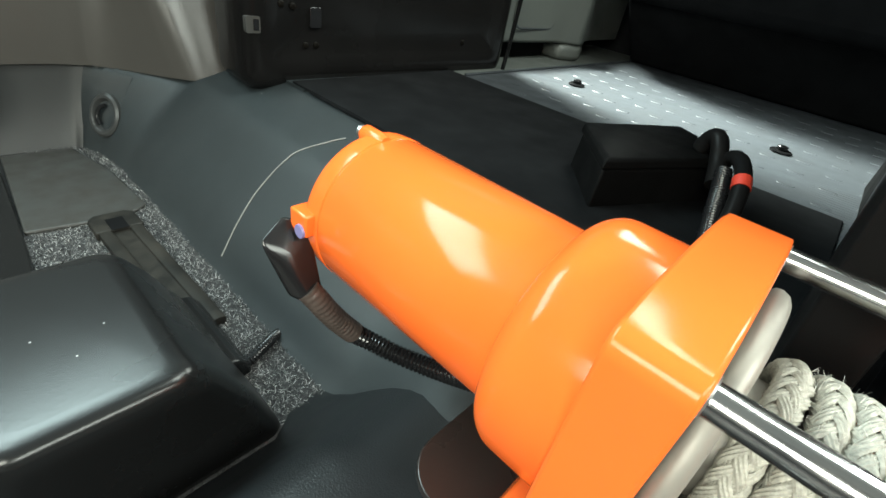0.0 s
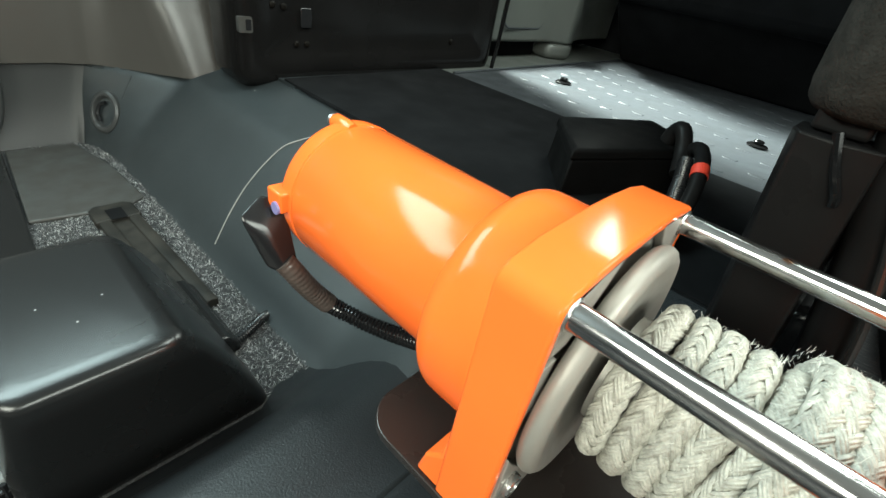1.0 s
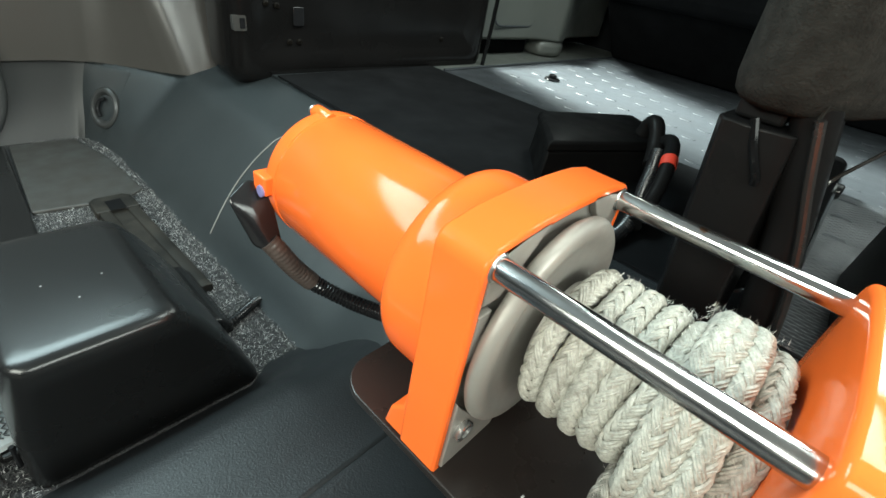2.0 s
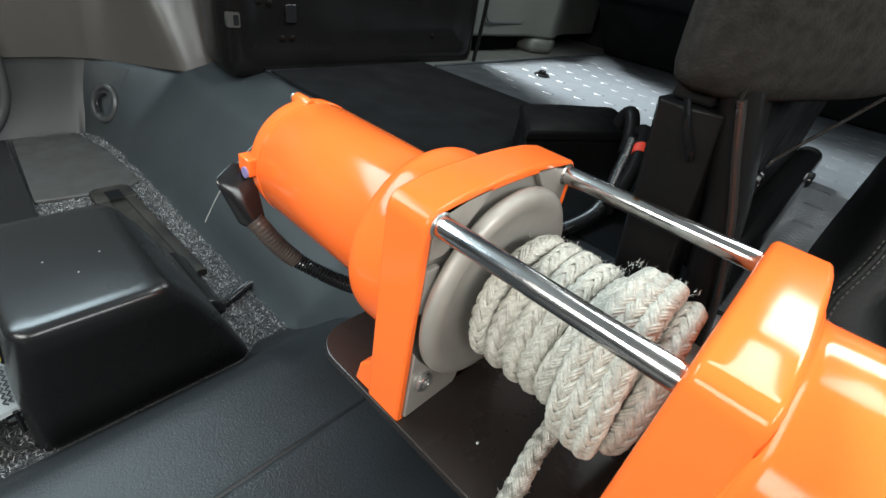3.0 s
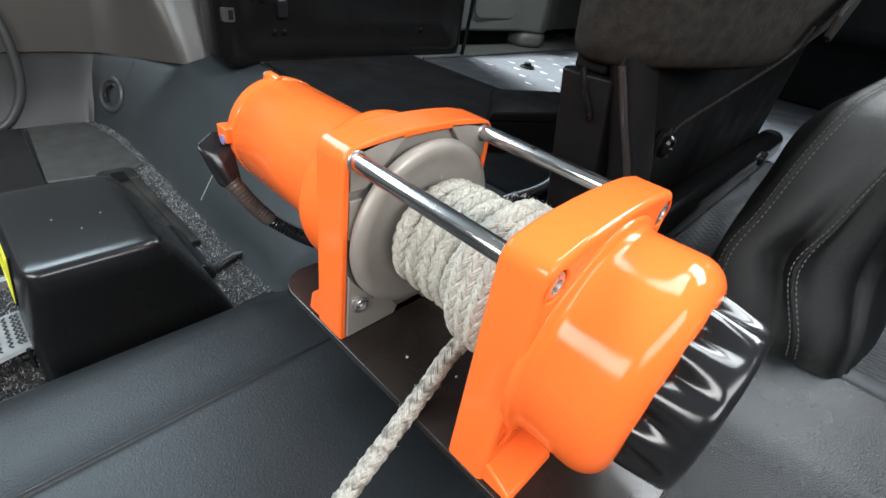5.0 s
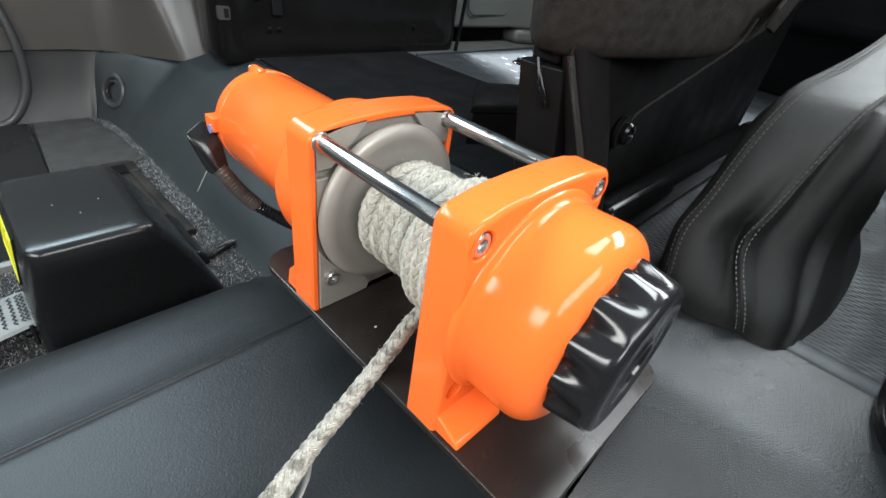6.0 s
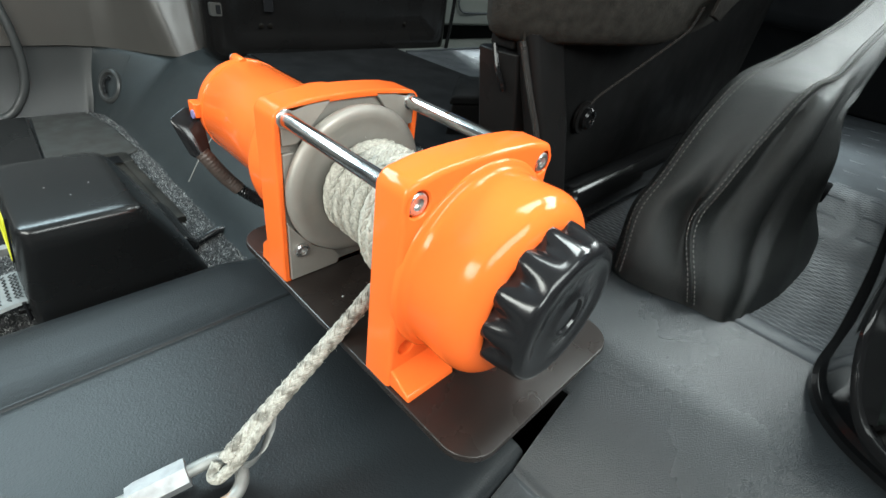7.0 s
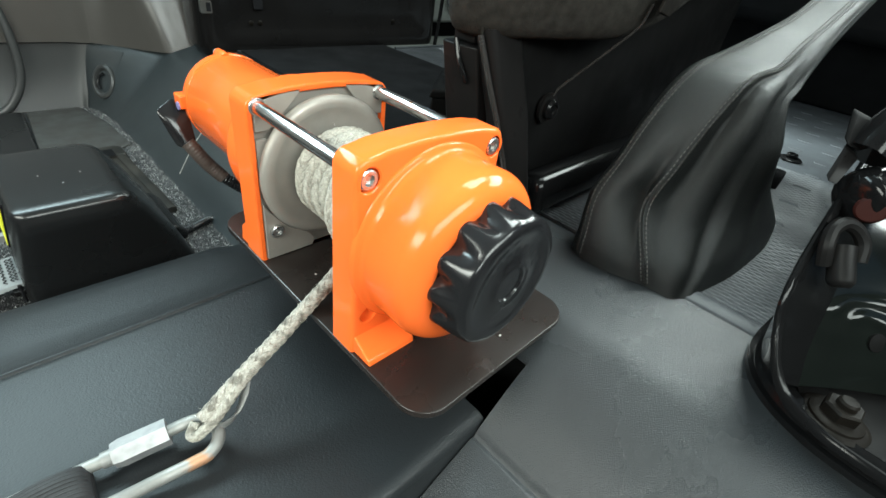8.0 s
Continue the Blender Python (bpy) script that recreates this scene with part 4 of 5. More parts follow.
for sx in (-1, 1):
    x0, x1 = sorted((sx * 0.0505, sx * 0.0180))
    part("rear_foot", loft([[(x, y, z) for y, z in ((0.120, 0.3125), (0.120, 0.345), (0.1285, 0.345), (0.1300, 0.3330), (0.1370, 0.3260), (0.1400, 0.3125))] for x in (x0, x1)]), ORANGE, winch, bevel=0.0016, angle=20)
    # grey steel backing with its corner tabs
    cx0, cx1 = sorted((sx * 0.0468, sx * 0.0300))
    part("corner_tab", loft([[(x, y, z) for x, z in ((sx * 0.0470, 0.4050), (sx * 0.0470, 0.4255), (sx * 0.0150, 0.4285), (sx * 0.0220, 0.4200), (sx * 0.0380, 0.4050))] for y in (0.1065, 0.1100)]), STEEL, winch, bevel=0.0005)
    part("side_tab", loft([[(x, y, z) for x, z in ((sx * 0.0470, 0.3780), (sx * 0.0470, 0.4000), (sx * 0.0395, 0.4000), (sx * 0.0440, 0.3780))] for y in (0.1068, 0.1100)]), STEEL, winch, bevel=0.0005)
    part("drum_plate", loft([[(x, y, z) for x, z in ((sx * 0.0470, 0.3125), (sx * 0.0470, 0.3560), (sx * 0.0430, 0.3500), (sx * 0.0300, 0.3340), (sx * 0.0150, 0.3250), (sx * 0.0100, 0.3180), (sx * 0.0125, 0.3125))] for y in (0.1055, 0.1100)]), STEEL, winch, bevel=0.0006)
    part("plate_screw", bolt_head((sx * 0.0395, 0.1055, 0.3345), "y", 0.0050, 0.0030), ZINC, winch, "zinc screw in the drum plate")
    part("rod_collar", lathe([(0.0062, 0.112), (0.0062, 0.1075), (0.0050, 0.1060), (0.0045, 0.1060)], (sx * 0.044, 0.420), "y", 24), ZINC, winch)
    rod = part("tie_rod", lathe([(0.0038, 0.112), (0.00435, 0.1085), (0.00435, 0.0200), (0.0038, 0.018)], (sx * 0.044, 0.420), "y", 32), RODSTEEL if sx > 0 else CHROME, winch, "polished chromed steel tie rod")
part("backing_plate", prism([(-x, z) for x, z in housing_outline(0.0046, 0.3125)], "y", 0.1100, 0.1128), STEEL, winch)
flange = [(0.0001, 0.1063), (0.0440, 0.1063), (0.0478, 0.1058), (0.0494, 0.1042), (0.0496, 0.1025), (0.0488, 0.1005), (0.0470, 0.0992), (0.0445, 0.0988), (0.0415, 0.0993), (0.0390, 0.1004), (0.0340, 0.1010), (0.0001, 0.1012)]
part("drum_flange", lathe(flange, (CX, CZ), "y", 80), STEEL, winch, angle=45)
part("drum_flange", lathe([(r * 0.92, 0.1185 - s) for r, s in flange], (CX, CZ + 0.0015), "y", 80), STEEL, winch, angle=45)
part("drum", lathe([(0.0215, 0.020), (0.0215, 0.098)], (CX, CZ + 0.0015), "y", 40), STEEL, winch)

# motor terminal and its cable
part("terminal_block", box(-0.0375, -0.0260, 0.2660, 0.2790, 0.3665, 0.3780), ORANGE, winch, bevel=0.0012)
part("washer", lathe([(0.0034, -0.0386), (0.0036, -0.0374), (0.0001, -0.0372)], (0.2700, 0.3690), "x", 18), BLUE, winch)
boot_top = [Vector(q) for q in ((-0.0565, 0.2770, 0.3655), (-0.0390, 0.2835, 0.3745), (-0.0285, 0.2745, 0.3680), (-0.0468, 0.2680, 0.3580))]
boot_low = [Vector(q) for q in ((-0.0480, 0.2665, 0.3355), (-0.0390, 0.2715, 0.3405), (-0.0300, 0.2600, 0.3375), (-0.0390, 0.2545, 0.3315))]
rings = [boot_top] + [[a.lerp(b, k) for a, b in zip(boot_top, boot_low)] for k in (0.35, 0.7)] + [boot_low]
part("terminal_boot", loft(rings), KNOB, winch, "gloss black rubber terminal boot", bevel=0.0036, seg=5, angle=25)
part("cable_sleeve", ribbed([(-0.0385, 0.2632, 0.3390), (-0.0355, 0.2605, 0.3340), (-0.0300, 0.2575, 0.3240), (-0.0235, 0.2555, 0.3140), (-0.0165, 0.2520, 0.3050)], 0.0061, 0.0028, 0.04), SLEEVE, winch, "brown-black heat-shrunk cable sleeve")
part("cable_conduit", ribbed([(-0.0170, 0.2522, 0.3055), (-0.0085, 0.2450, 0.2985), (0.0000, 0.2300, 0.2945), (0.0070, 0.2100, 0.2965), (0.0110, 0.1850, 0.3060), (0.0130, 0.1600, 0.3190)], 0.0049, 0.0026), CONDUIT, winch, "black corrugated cable conduit")

# ---- braided rope on the drum ----
rope = thing("winch_rope", "off-white braided fibre winch rope, frayed in places", "rope", (-0.02, 0.05, 0.335))


def yarn_section():
    """Flat strand of three yarns: scalloped on top, rounded at the edges."""
    top = []
    for k in range(13):
        w = -0.33 + 0.055 * k
        top.append((w, 0.135 - 0.9 * w * w + 0.045 * math.cos(2 * math.pi * w / 0.22)))
    return top + [(0.36, -0.02), (0.26, -0.12), (0.0, -0.15), (-0.26, -0.12), (-0.36, -0.02)]


section = yarn_section()


def braid(points, r, pitch=0.035, strands=12, material=None):
    """A round plait: half the strands turn left, half right, passing over and under."""
    step = pitch / 34
    pts = even(points, step)
    fr = frames_along(pts)
    made = []
    for k in range(strands):
        verts, faces = [], []
        turn = 1 if k % 2 else -1
        ph = 2 * math.pi * (k // 2) / (strands // 2)
        line = []
        for i, (p, (t, s, u)) in enumerate(zip(pts, fr)):
            w = turn * 2 * math.pi * i * step / pitch + ph + (0.2 if turn > 0 else 0)
            q = r * (0.82 + 0.11 * turn * math.cos(strands / 4 * w) + 0.03 * math.sin(0.09 * i * (1 + 0.07 * k) + 1.9 * k))
            line.append((p + q * (math.cos(w) * s + math.sin(w) * u), w, s, u, t))
        for i, (c, w, s, u, t) in enumerate(line):
            out = math.cos(w) * s + math.sin(w) * u
            along = (line[min(i + 1, len(line) - 1)][0] - line[max(i - 1, 0)][0]).normalized()
            side = along.cross(out).normalized()
            for wide, high in section:
                verts.append(c + r * (wide * side + high * out))
        n = len(section)
        for i in range(len(line) - 1):
            for m in range(n):
                m2 = (m + 1) % n
                faces.append((i * n + m, i * n + m2, (i + 1) * n + m2, (i + 1) * n + m))
        me = bpy.data.meshes.new("strand")
        me.from_pydata(verts, [], faces)
        me.materials.append(material or ROPE)
        for f in me.polygons:
            f.use_smooth = True
        made.append(me)
    core = tube(pts, r * 0.72, 8, raw=True)
    me = bpy.data.meshes.new("core")
    core.to_mesh(me)
    core.free()
    me.materials.append(ROPE)
    made.append(me)
    return made


def rope_part(me, parent, name="strand"):
    ob = new(name, me)
    ob.parent = parent
    ob.matrix_parent_inverse = Matrix.Translation(parent.location).inverted()
    return ob


def lay_rope(meshes):
    for me in meshes[:-1]:
        rope_part(me, rope)
    rope_part(meshes[-1], rope, "core")


RR = 0.0046
rz = CZ + 0.0015


def wound():
    """One length of rope: a lower layer along the drum, a few turns back over it, then off towards the link."""
    last = -math.pi / 3
    turns = 11.15
    n = int(turns * 90)
    out = []
    for i in range(n + 1):
        k = turns * i / n
        a = last + 2 * math.pi * (turns - k)
        if k < 7.6:
            y, q = 0.0955 - 0.0693 * k / 7.6, 0.0272
        else:
            u = (k - 7.6) / (turns - 7.6)
            y, q = 0.0262 + 0.0045 * min(1, u * 5) + 0.0190 * u, 0.0272 + 0.0068 * min(1, (k - 7.6) / 0.45)
        y += 0.0011 * math.sin(a + 1.7 * math.sin(k)) + 0.0006 * math.sin(3.1 * a)
        q += 0.0006 * math.sin(2.3 * a + k)
        out.append(Vector((CX + q * math.cos(a), y, rz + q * math.sin(a))))
    return out


off = [Vector(q) for q in ((-0.020, 0.0495, 0.3335), (-0.040, 0.0470, 0.3225), (-0.060, 0.0445, 0.3115), (-0.085, 0.0415, 0.2975), (-0.1065, 0.0395, 0.2855), (-0.124, 0.0382, 0.2735))]
coiled = wound()
lead_pts = smooth_path([coiled[-8], coiled[-1]] + off, 10)
lay_rope(braid(coiled, RR))
lay_rope(braid(smooth_path(coiled[-24::6] + off, 10), RR * 0.97, 0.035, 12, OLDROPE))
eye_pts = smooth_path([(-0.0900, 0.0400, 0.2935), (-0.1040, 0.0360, 0.2875), (-0.1180, 0.0335, 0.2760), (-0.1290, 0.0360, 0.2655), (-0.1315, 0.0400, 0.2640), (-0.1270, 0.0430, 0.2680)], 8)
lay_rope(braid(eye_pts, RR * 0.66, 0.030, 12, OLDROPE))
th_path = smooth_path([(-0.1215, 0.0440, 0.2665), (-0.1140, 0.0435, 0.2735), (-0.1060, 0.0410, 0.2815), (-0.0985, 0.0382, 0.2880), (-0.0995, 0.0362, 0.2845), (-0.1025, 0.0345, 0.2785), (-0.1075, 0.0325, 0.2720), (-0.1130, 0.0325, 0.2675), (-0.1175, 0.0340, 0.2655), (-0.1205, 0.0370, 0.2645)], 8)
th_side = Vector((0.45, -0.1, 0.65)).normalized()
rings = []
for i, (q, (t, s_, u)) in enumerate(zip(th_path, frames_along(th_path))):
    wide = th_side - t * th_side.dot(t)
    wide.normalize()
    thin = t.cross(wide)
    rings.append([q + wide * (0.0026 * math.cos(w)) + thin * (0.0009 * math.sin(w)) for w in [2 * math.pi * k / 12 for k in range(12)]])
part("thimble", loft(rings), GALV, rope, "bent grey steel thimble")



def fuzz(n, seed):
    rnd = random.Random(seed)
    v, f = [], []
    for _ in range(n):
        if rnd.random() < 0.55:
            a, y = rnd.uniform(0.2, 2.9), rnd.choice((rnd.uniform(0.03, 0.09), rnd.gauss(0.048, 0.014)))
            q = 0.0315 + (0.0065 if 0.030 < y < 0.056 else 0)
            p = Vector((CX + q * math.cos(a), y, rz + q * math.sin(a)))
            o = Vector((math.cos(a), rnd.uniform(-0.6, 0.6), math.sin(a)))
        else:
            p = rnd.choice(lead_pts)
            o = Vector((rnd.uniform(-1, 1), rnd.uniform(-1, 1), rnd.uniform(-0.3, 1)))
            p = p + o.normalized() * RR * 0.95
        o = (o + Vector((rnd.uniform(-1, 1), rnd.uniform(-1, 1), rnd.uniform(-1, 1))) * 0.8).normalized()
        L = rnd.uniform(0.001, 0.0032)
        s = o.cross(Vector((rnd.uniform(-1, 1), 0.3, rnd.uniform(-1, 1)))).normalized() * 0.00007
        b = Vector((rnd.uniform(-1, 1), rnd.uniform(-1, 1), rnd.uniform(-1, 1))) * L * 0.35
        k = len(v)
        v += [p - s, p + s, p + o * L * 0.5 + b * 0.4 + s * 0.7, p + o * L * 0.5 + b * 0.4 - s * 0.7, p + o * L + b]
        f += [(k, k + 1, k + 2, k + 3), (k + 3, k + 2, k + 4)]
    me = bpy.data.meshes.new("fuzz")
    me.from_pydata(v, [], f)
    me.materials.append(FUZZ)
    return me


tagged(rope_part(fuzz(1300, 12), rope, "fray"), kind="stuff")

# ---- quick link and the black strap loop behind it ----
link = thing("quick_link", "dull galvanised quick link with a hexagon nut and a rust stain", "link", (-0.155, 0.03, 0.256))
l_c, l_u = Vector((-0.1255, 0.0360, 0.2625)), Vector((-0.962, 0.16, -0.09)).normalized()
l_v = Vector((0.10, 0.98, 0.12)).normalized()


def on_link(a, b):
    return l_c + l_u * a + l_v * b


loop = []
for k in range(9):
    w = math.pi / 2 + math.pi * k / 8
    loop.append(on_link(0.006 + 0.0125 * math.cos(w), 0.0125 * math.sin(w)))
loop += [on_link(0.03, -0.0125), on_link(0.06, -0.0125), on_link(0.082, -0.0115)]
for k in range(1, 8):
    w = -math.pi / 2 + math.pi * k / 8
    loop.append(on_link(0.088 + 0.012 * math.cos(w), 0.012 * math.sin(w)))
loop += [on_link(0.080, 0.0125), on_link(0.05, 0.0125), on_link(0.006, 0.0125)]
part("loop", tube(loop, 0.0036, 12, 6), LINKSTEEL, link, "dull steel loop with an orange rust stain")
part("nut", hexagon(on_link(0.016, 0.0125), l_u, 0.0078, 0.027), NUTZINC, link, "long zinc hexagon nut")
part("thread", tube([on_link(0.043, 0.0125), on_link(0.048, 0.0125)], 0.0046, 12, 3), GALV, link)
sl = thing("strap_loop", "black ribbed webbing loop through the link", "strap", (-0.215, 0.05, 0.251))
sp = smooth_path([on_link(0.150, 0.004), on_link(0.110, 0.004), on_link(0.088, 0.004) + Vector((0, 0, 0.003)), on_link(0.072, 0.004) + Vector((0, 0, 0.0055)), on_link(0.060, 0.004) + Vector((0, 0, 0.0045)), on_link(0.0545, 0.004), on_link(0.054, 0.004) + Vector((0, 0, -0.006))], 6)
sp = [Vector((p.x, p.y, max(p.z, 0.2525))) for p in sp]
part("webbing", loft([[p + l_v * s + Vector((0, 0, h)) for s, h in ((-0.010, -0.002), (-0.0085, 0.0012), (-0.004, 0.0024), (0.004, 0.0024), (0.0085, 0.0012), (0.010, -0.002), (0.008, -0.003), (-0.008, -0.003))] for p in sp]), BLACKWEB, sl)
for k in range(7):
    part("rib", tube([p + l_v * (-0.0066 + 0.0022 * k) + Vector((0, 0, 0.0026 - 26 * (0.0022 * (k - 3)) ** 2)) for p in sp[2:30]], 0.0005, 6, 1), BLACKWEB, sl)

# ---- seat with its black underframe ----
seat = thing("side_seat", "dark grey fabric seat on a black steel underframe", "seat", (0.3, 0.12, 0.317))


SEAT_EDGE = [Vector((x, y, 0)) for x, y in ((0.0785, 0.080), (0.0815, 0.0640), (0.092, 0.0540), (0.120, 0.0390), (0.160, 0.0210), (0.200, 0.0085), (0.260, 0.0010), (0.36, -0.002), (0.55, 0.0), (0.74, 0.010), (0.757, 0.06), (0.75, 0.108), (0.50, 0.110), (0.28, 0.106), (0.13, 0.101), (0.092, 0.094))]
SEAT_EDGE = smooth_path(SEAT_EDGE + SEAT_EDGE[:1], 4)[:-1]


def seat_ring(e, h):
    """The cushion's outline drawn in by e, at a share h of the height above its underside, which sweeps up towards the front."""
    out = []
    for q in SEAT_EDGE:
        low = 0.4635 + 0.05 * max(0, q.x - 0.09) + 2.2 * max(0, min(q.x, 0.36) - 0.165) ** 2
        d = Vector(((0.42 - q.x) * 0.15, 0.083 - q.y, 0)).normalized()
        # unseen widening higher up, added to block windscreen light from the winch
        behind = 0.35 * max(0, q.x - 0.1) * min(1, max(0, (h - 0.3) / 0.25)) if q.y > 0.08 else 0
        out.append((q.x + d.x * e, q.y + d.y * e + behind, low + (0.78 - low) * h))
    return out


part("cushion", loft([seat_ring(0.018, 0.0), seat_ring(0.010, 0.001), seat_ring(0.0045, 0.010), seat_ring(0.001, 0.03), seat_ring(-0.001, 0.07), seat_ring(-0.004, 0.16), seat_ring(-0.006, 0.3), seat_ring(-0.006, 0.42), seat_ring(-0.005, 0.55), seat_ring(-0.004, 0.7), seat_ring(0.008, 1.0)]), FABRIC, seat, angle=70)
part("piping", tube([(0.0800, 0.0560, 0.70), (0.0830, 0.0570, 0.54), (0.0850, 0.0590, 0.488), (0.0890, 0.0600, 0.466)], 0.0009, 6), FABRIC, seat)
part("frame_side", loft([[(x, y, z) for x, z in ((0.110, 0.466), (0.120, 0.420), (0.140, 0.380), (0.165, 0.345), (0.205, 0.326), (0.60, 0.330), (0.60, 0.535), (0.24, 0.500), (0.16, 0.470))] for y in (0.0535, 0.060)]), CASEBLACK, seat, bevel=0.002)
part("frame_rear", loft([[(x + 0.16 * (0.457 - z), y - 0.09 * (0.457 - z), z) for x, y in ((0.0855, 0.0915), (0.0850, 0.0790), (0.0900, 0.0630), (0.112, 0.060), (0.112, 0.094), (0.092, 0.0945))] for z in (0.319, 0.40, 0.457)]), SEATFRAME, seat, "flat black painted side plate", bevel=0.0012)
part("seat_clip", box(0.094, 0.108, 0.070, 0.090, 0.4575, 0.474), SEATFRAME, seat, bevel=0.002)
part("hinge_tab", tube([(0.0870, 0.0800, 0.4600), (0.0862, 0.0745, 0.4480), (0.0875, 0.0690, 0.4380), (0.0890, 0.0680, 0.4340)], 0.0020, 10), FRAMEBLACK, seat, "black curved hinge tab")
# glossy strip added as the highlight on the post's rounded left edge
part("post_edge_glint", tube([(0.0865, 0.0590, 0.4660), (0.0915, 0.0500, 0.4400), (0.0970, 0.0400, 0.4130), (0.1030, 0.0310, 0.3830), (0.1090, 0.0240, 0.3500), (0.1140, 0.0200, 0.3180)], 0.0021, 10), EDGEGLOSS, seat, "shiny bent strip for the highlight down the seat post's edge")
part("leg_post", loft([[(cx + u, cy + v, z) for u, v in rounded(-0.016, 0.022, -0.008, 0.010, 0.0078, 6)] for cx, cy, z in ((0.1055, 0.0620, 0.470), (0.1150, 0.0460, 0.413), (0.1230, 0.0330, 0.350), (0.1300, 0.0280, 0.3180))]), SEATFRAME, seat, "rounded black seat post", angle=50)
part("base_rail", loft([[(x, 0.0400 + a, 0.3385 + b) for a, b in rounded(-0.0165 + k, 0.0165 - k, -0.0200 + k, 0.0190 - k, 0.0150 - k * 0.9, 6)] for x, k in ((0.1600, 0.008), (0.1620, 0.003), (0.1660, 0.0005), (0.1700, 0.0), (0.40, 0.0), (0.62, 0.0))]), FRAMEBLACK, seat, "rounded gloss black seat rail", angle=50)
# no bar here: a shiny strip draws the highlight on the panel's edge
part("panel_edge_glint", tube([(0.1700, 0.0440, 0.4230), (0.1730, 0.0405, 0.4310), (0.1880, 0.0235, 0.4560), (0.2010, 0.0090, 0.4780), (0.2025, 0.0060, 0.4860), (0.2020, 0.0035, 0.4960)], 0.0011, 8), EDGEGLOSS, seat, "thin shiny strip for the highlight along the side panel's edge")
part("edge_bracket", loft([[(x, y + d, z) for x, z in ((0.196, 0.492), (0.214, 0.489), (0.260, 0.520), (0.300, 0.560), (0.285, 0.566), (0.240, 0.530), (0.200, 0.503))] for d, y in ((0.0, -0.0060), (0.003, -0.0060))]), NUTGREY, seat, "dull grey steel bracket at the upper end of the panel edge", bevel=0.0008)
pv = part("pivot_bolt", lathe([(0.0085, 0.050), (0.0085, 0.0450), (0.0070, 0.0430), (0.0050, 0.0428), (0.0046, 0.0445), (0.0001, 0.0445)], (0.176, 0.4105), "y", 24), FRAMEBLACK, seat, "black pivot bolt")
part("washer", lathe([(0.0125, 0.0515), (0.0125, 0.0485), (0.0001, 0.0480)], (0.176, 0.4105), "y", 24), SEATFRAME, pv)
part("rail_bolt", lathe([(0.009, 0.030), (0.009, 0.0215), (0.007, 0.0195), (0.0001, 0.0190)], (0.500, 0.345), "y", 20), KNOB, seat)

# ---- leather gaiter of the hand lever ----
gaiter = thing("lever_gaiter", "black stitched leather gaiter of a hand lever", "gaiter", (0.24, -0.07, 0.317))
# corner lines run up the boot: two stitched ones, the front fold, and the far side
sections = [
    ((0.157, -0.018, 0.317), (0.159, -0.083, 0.317), (0.173, -0.112, 0.317), (0.350, -0.128, 0.317), (0.360, -0.010, 0.317)),
    ((0.158, -0.018, 0.336), (0.155, -0.076, 0.337), (0.176, -0.108, 0.333), (0.350, -0.1255, 0.333), (0.352, -0.010, 0.340)),
    ((0.166, -0.014, 0.367), (0.169, -0.057, 0.369), (0.194, -0.096, 0.358), (0.335, -0.113, 0.358), (0.338, -0.010, 0.375)),
    ((0.179, -0.018, 0.391), (0.179, -0.061, 0.401), (0.212, -0.087, 0.388), (0.300, -0.106, 0.385), (0.332, -0.010, 0.400)),
    ((0.201, -0.021, 0.428), (0.197, -0.067, 0.438), (0.221, -0.085, 0.424), (0.283, -0.0998, 0.418), (0.330, -0.012, 0.425)),
    ((0.226, -0.027, 0.458), (0.219, -0.073, 0.464), (0.240, -0.084, 0.450), (0.279, -0.0925, 0.445), (0.335, -0.022, 0.445)),
    ((0.262, -0.038, 0.473), (0.264, -0.078, 0.470), (0.274, -0.088, 0.461), (0.292, -0.092, 0.456), (0.345, -0.037, 0.455)),
    ((0.300, -0.048, 0.487), (0.298, -0.080, 0.484), (0.302, -0.091, 0.476), (0.315, -0.092, 0.469), (0.355, -0.052, 0.470)),
    ((0.360, -0.054, 0.504), (0.359, -0.083, 0.506), (0.361, -0.092, 0.500), (0.365, -0.093, 0.495), (0.385, -0.060, 0.495)),
    ((0.440, -0.062, 0.540), (0.440, -0.090, 0.545), (0.442, -0.097, 0.538), (0.446, -0.097, 0.533), (0.455, -0.068, 0.530))]
rings = []
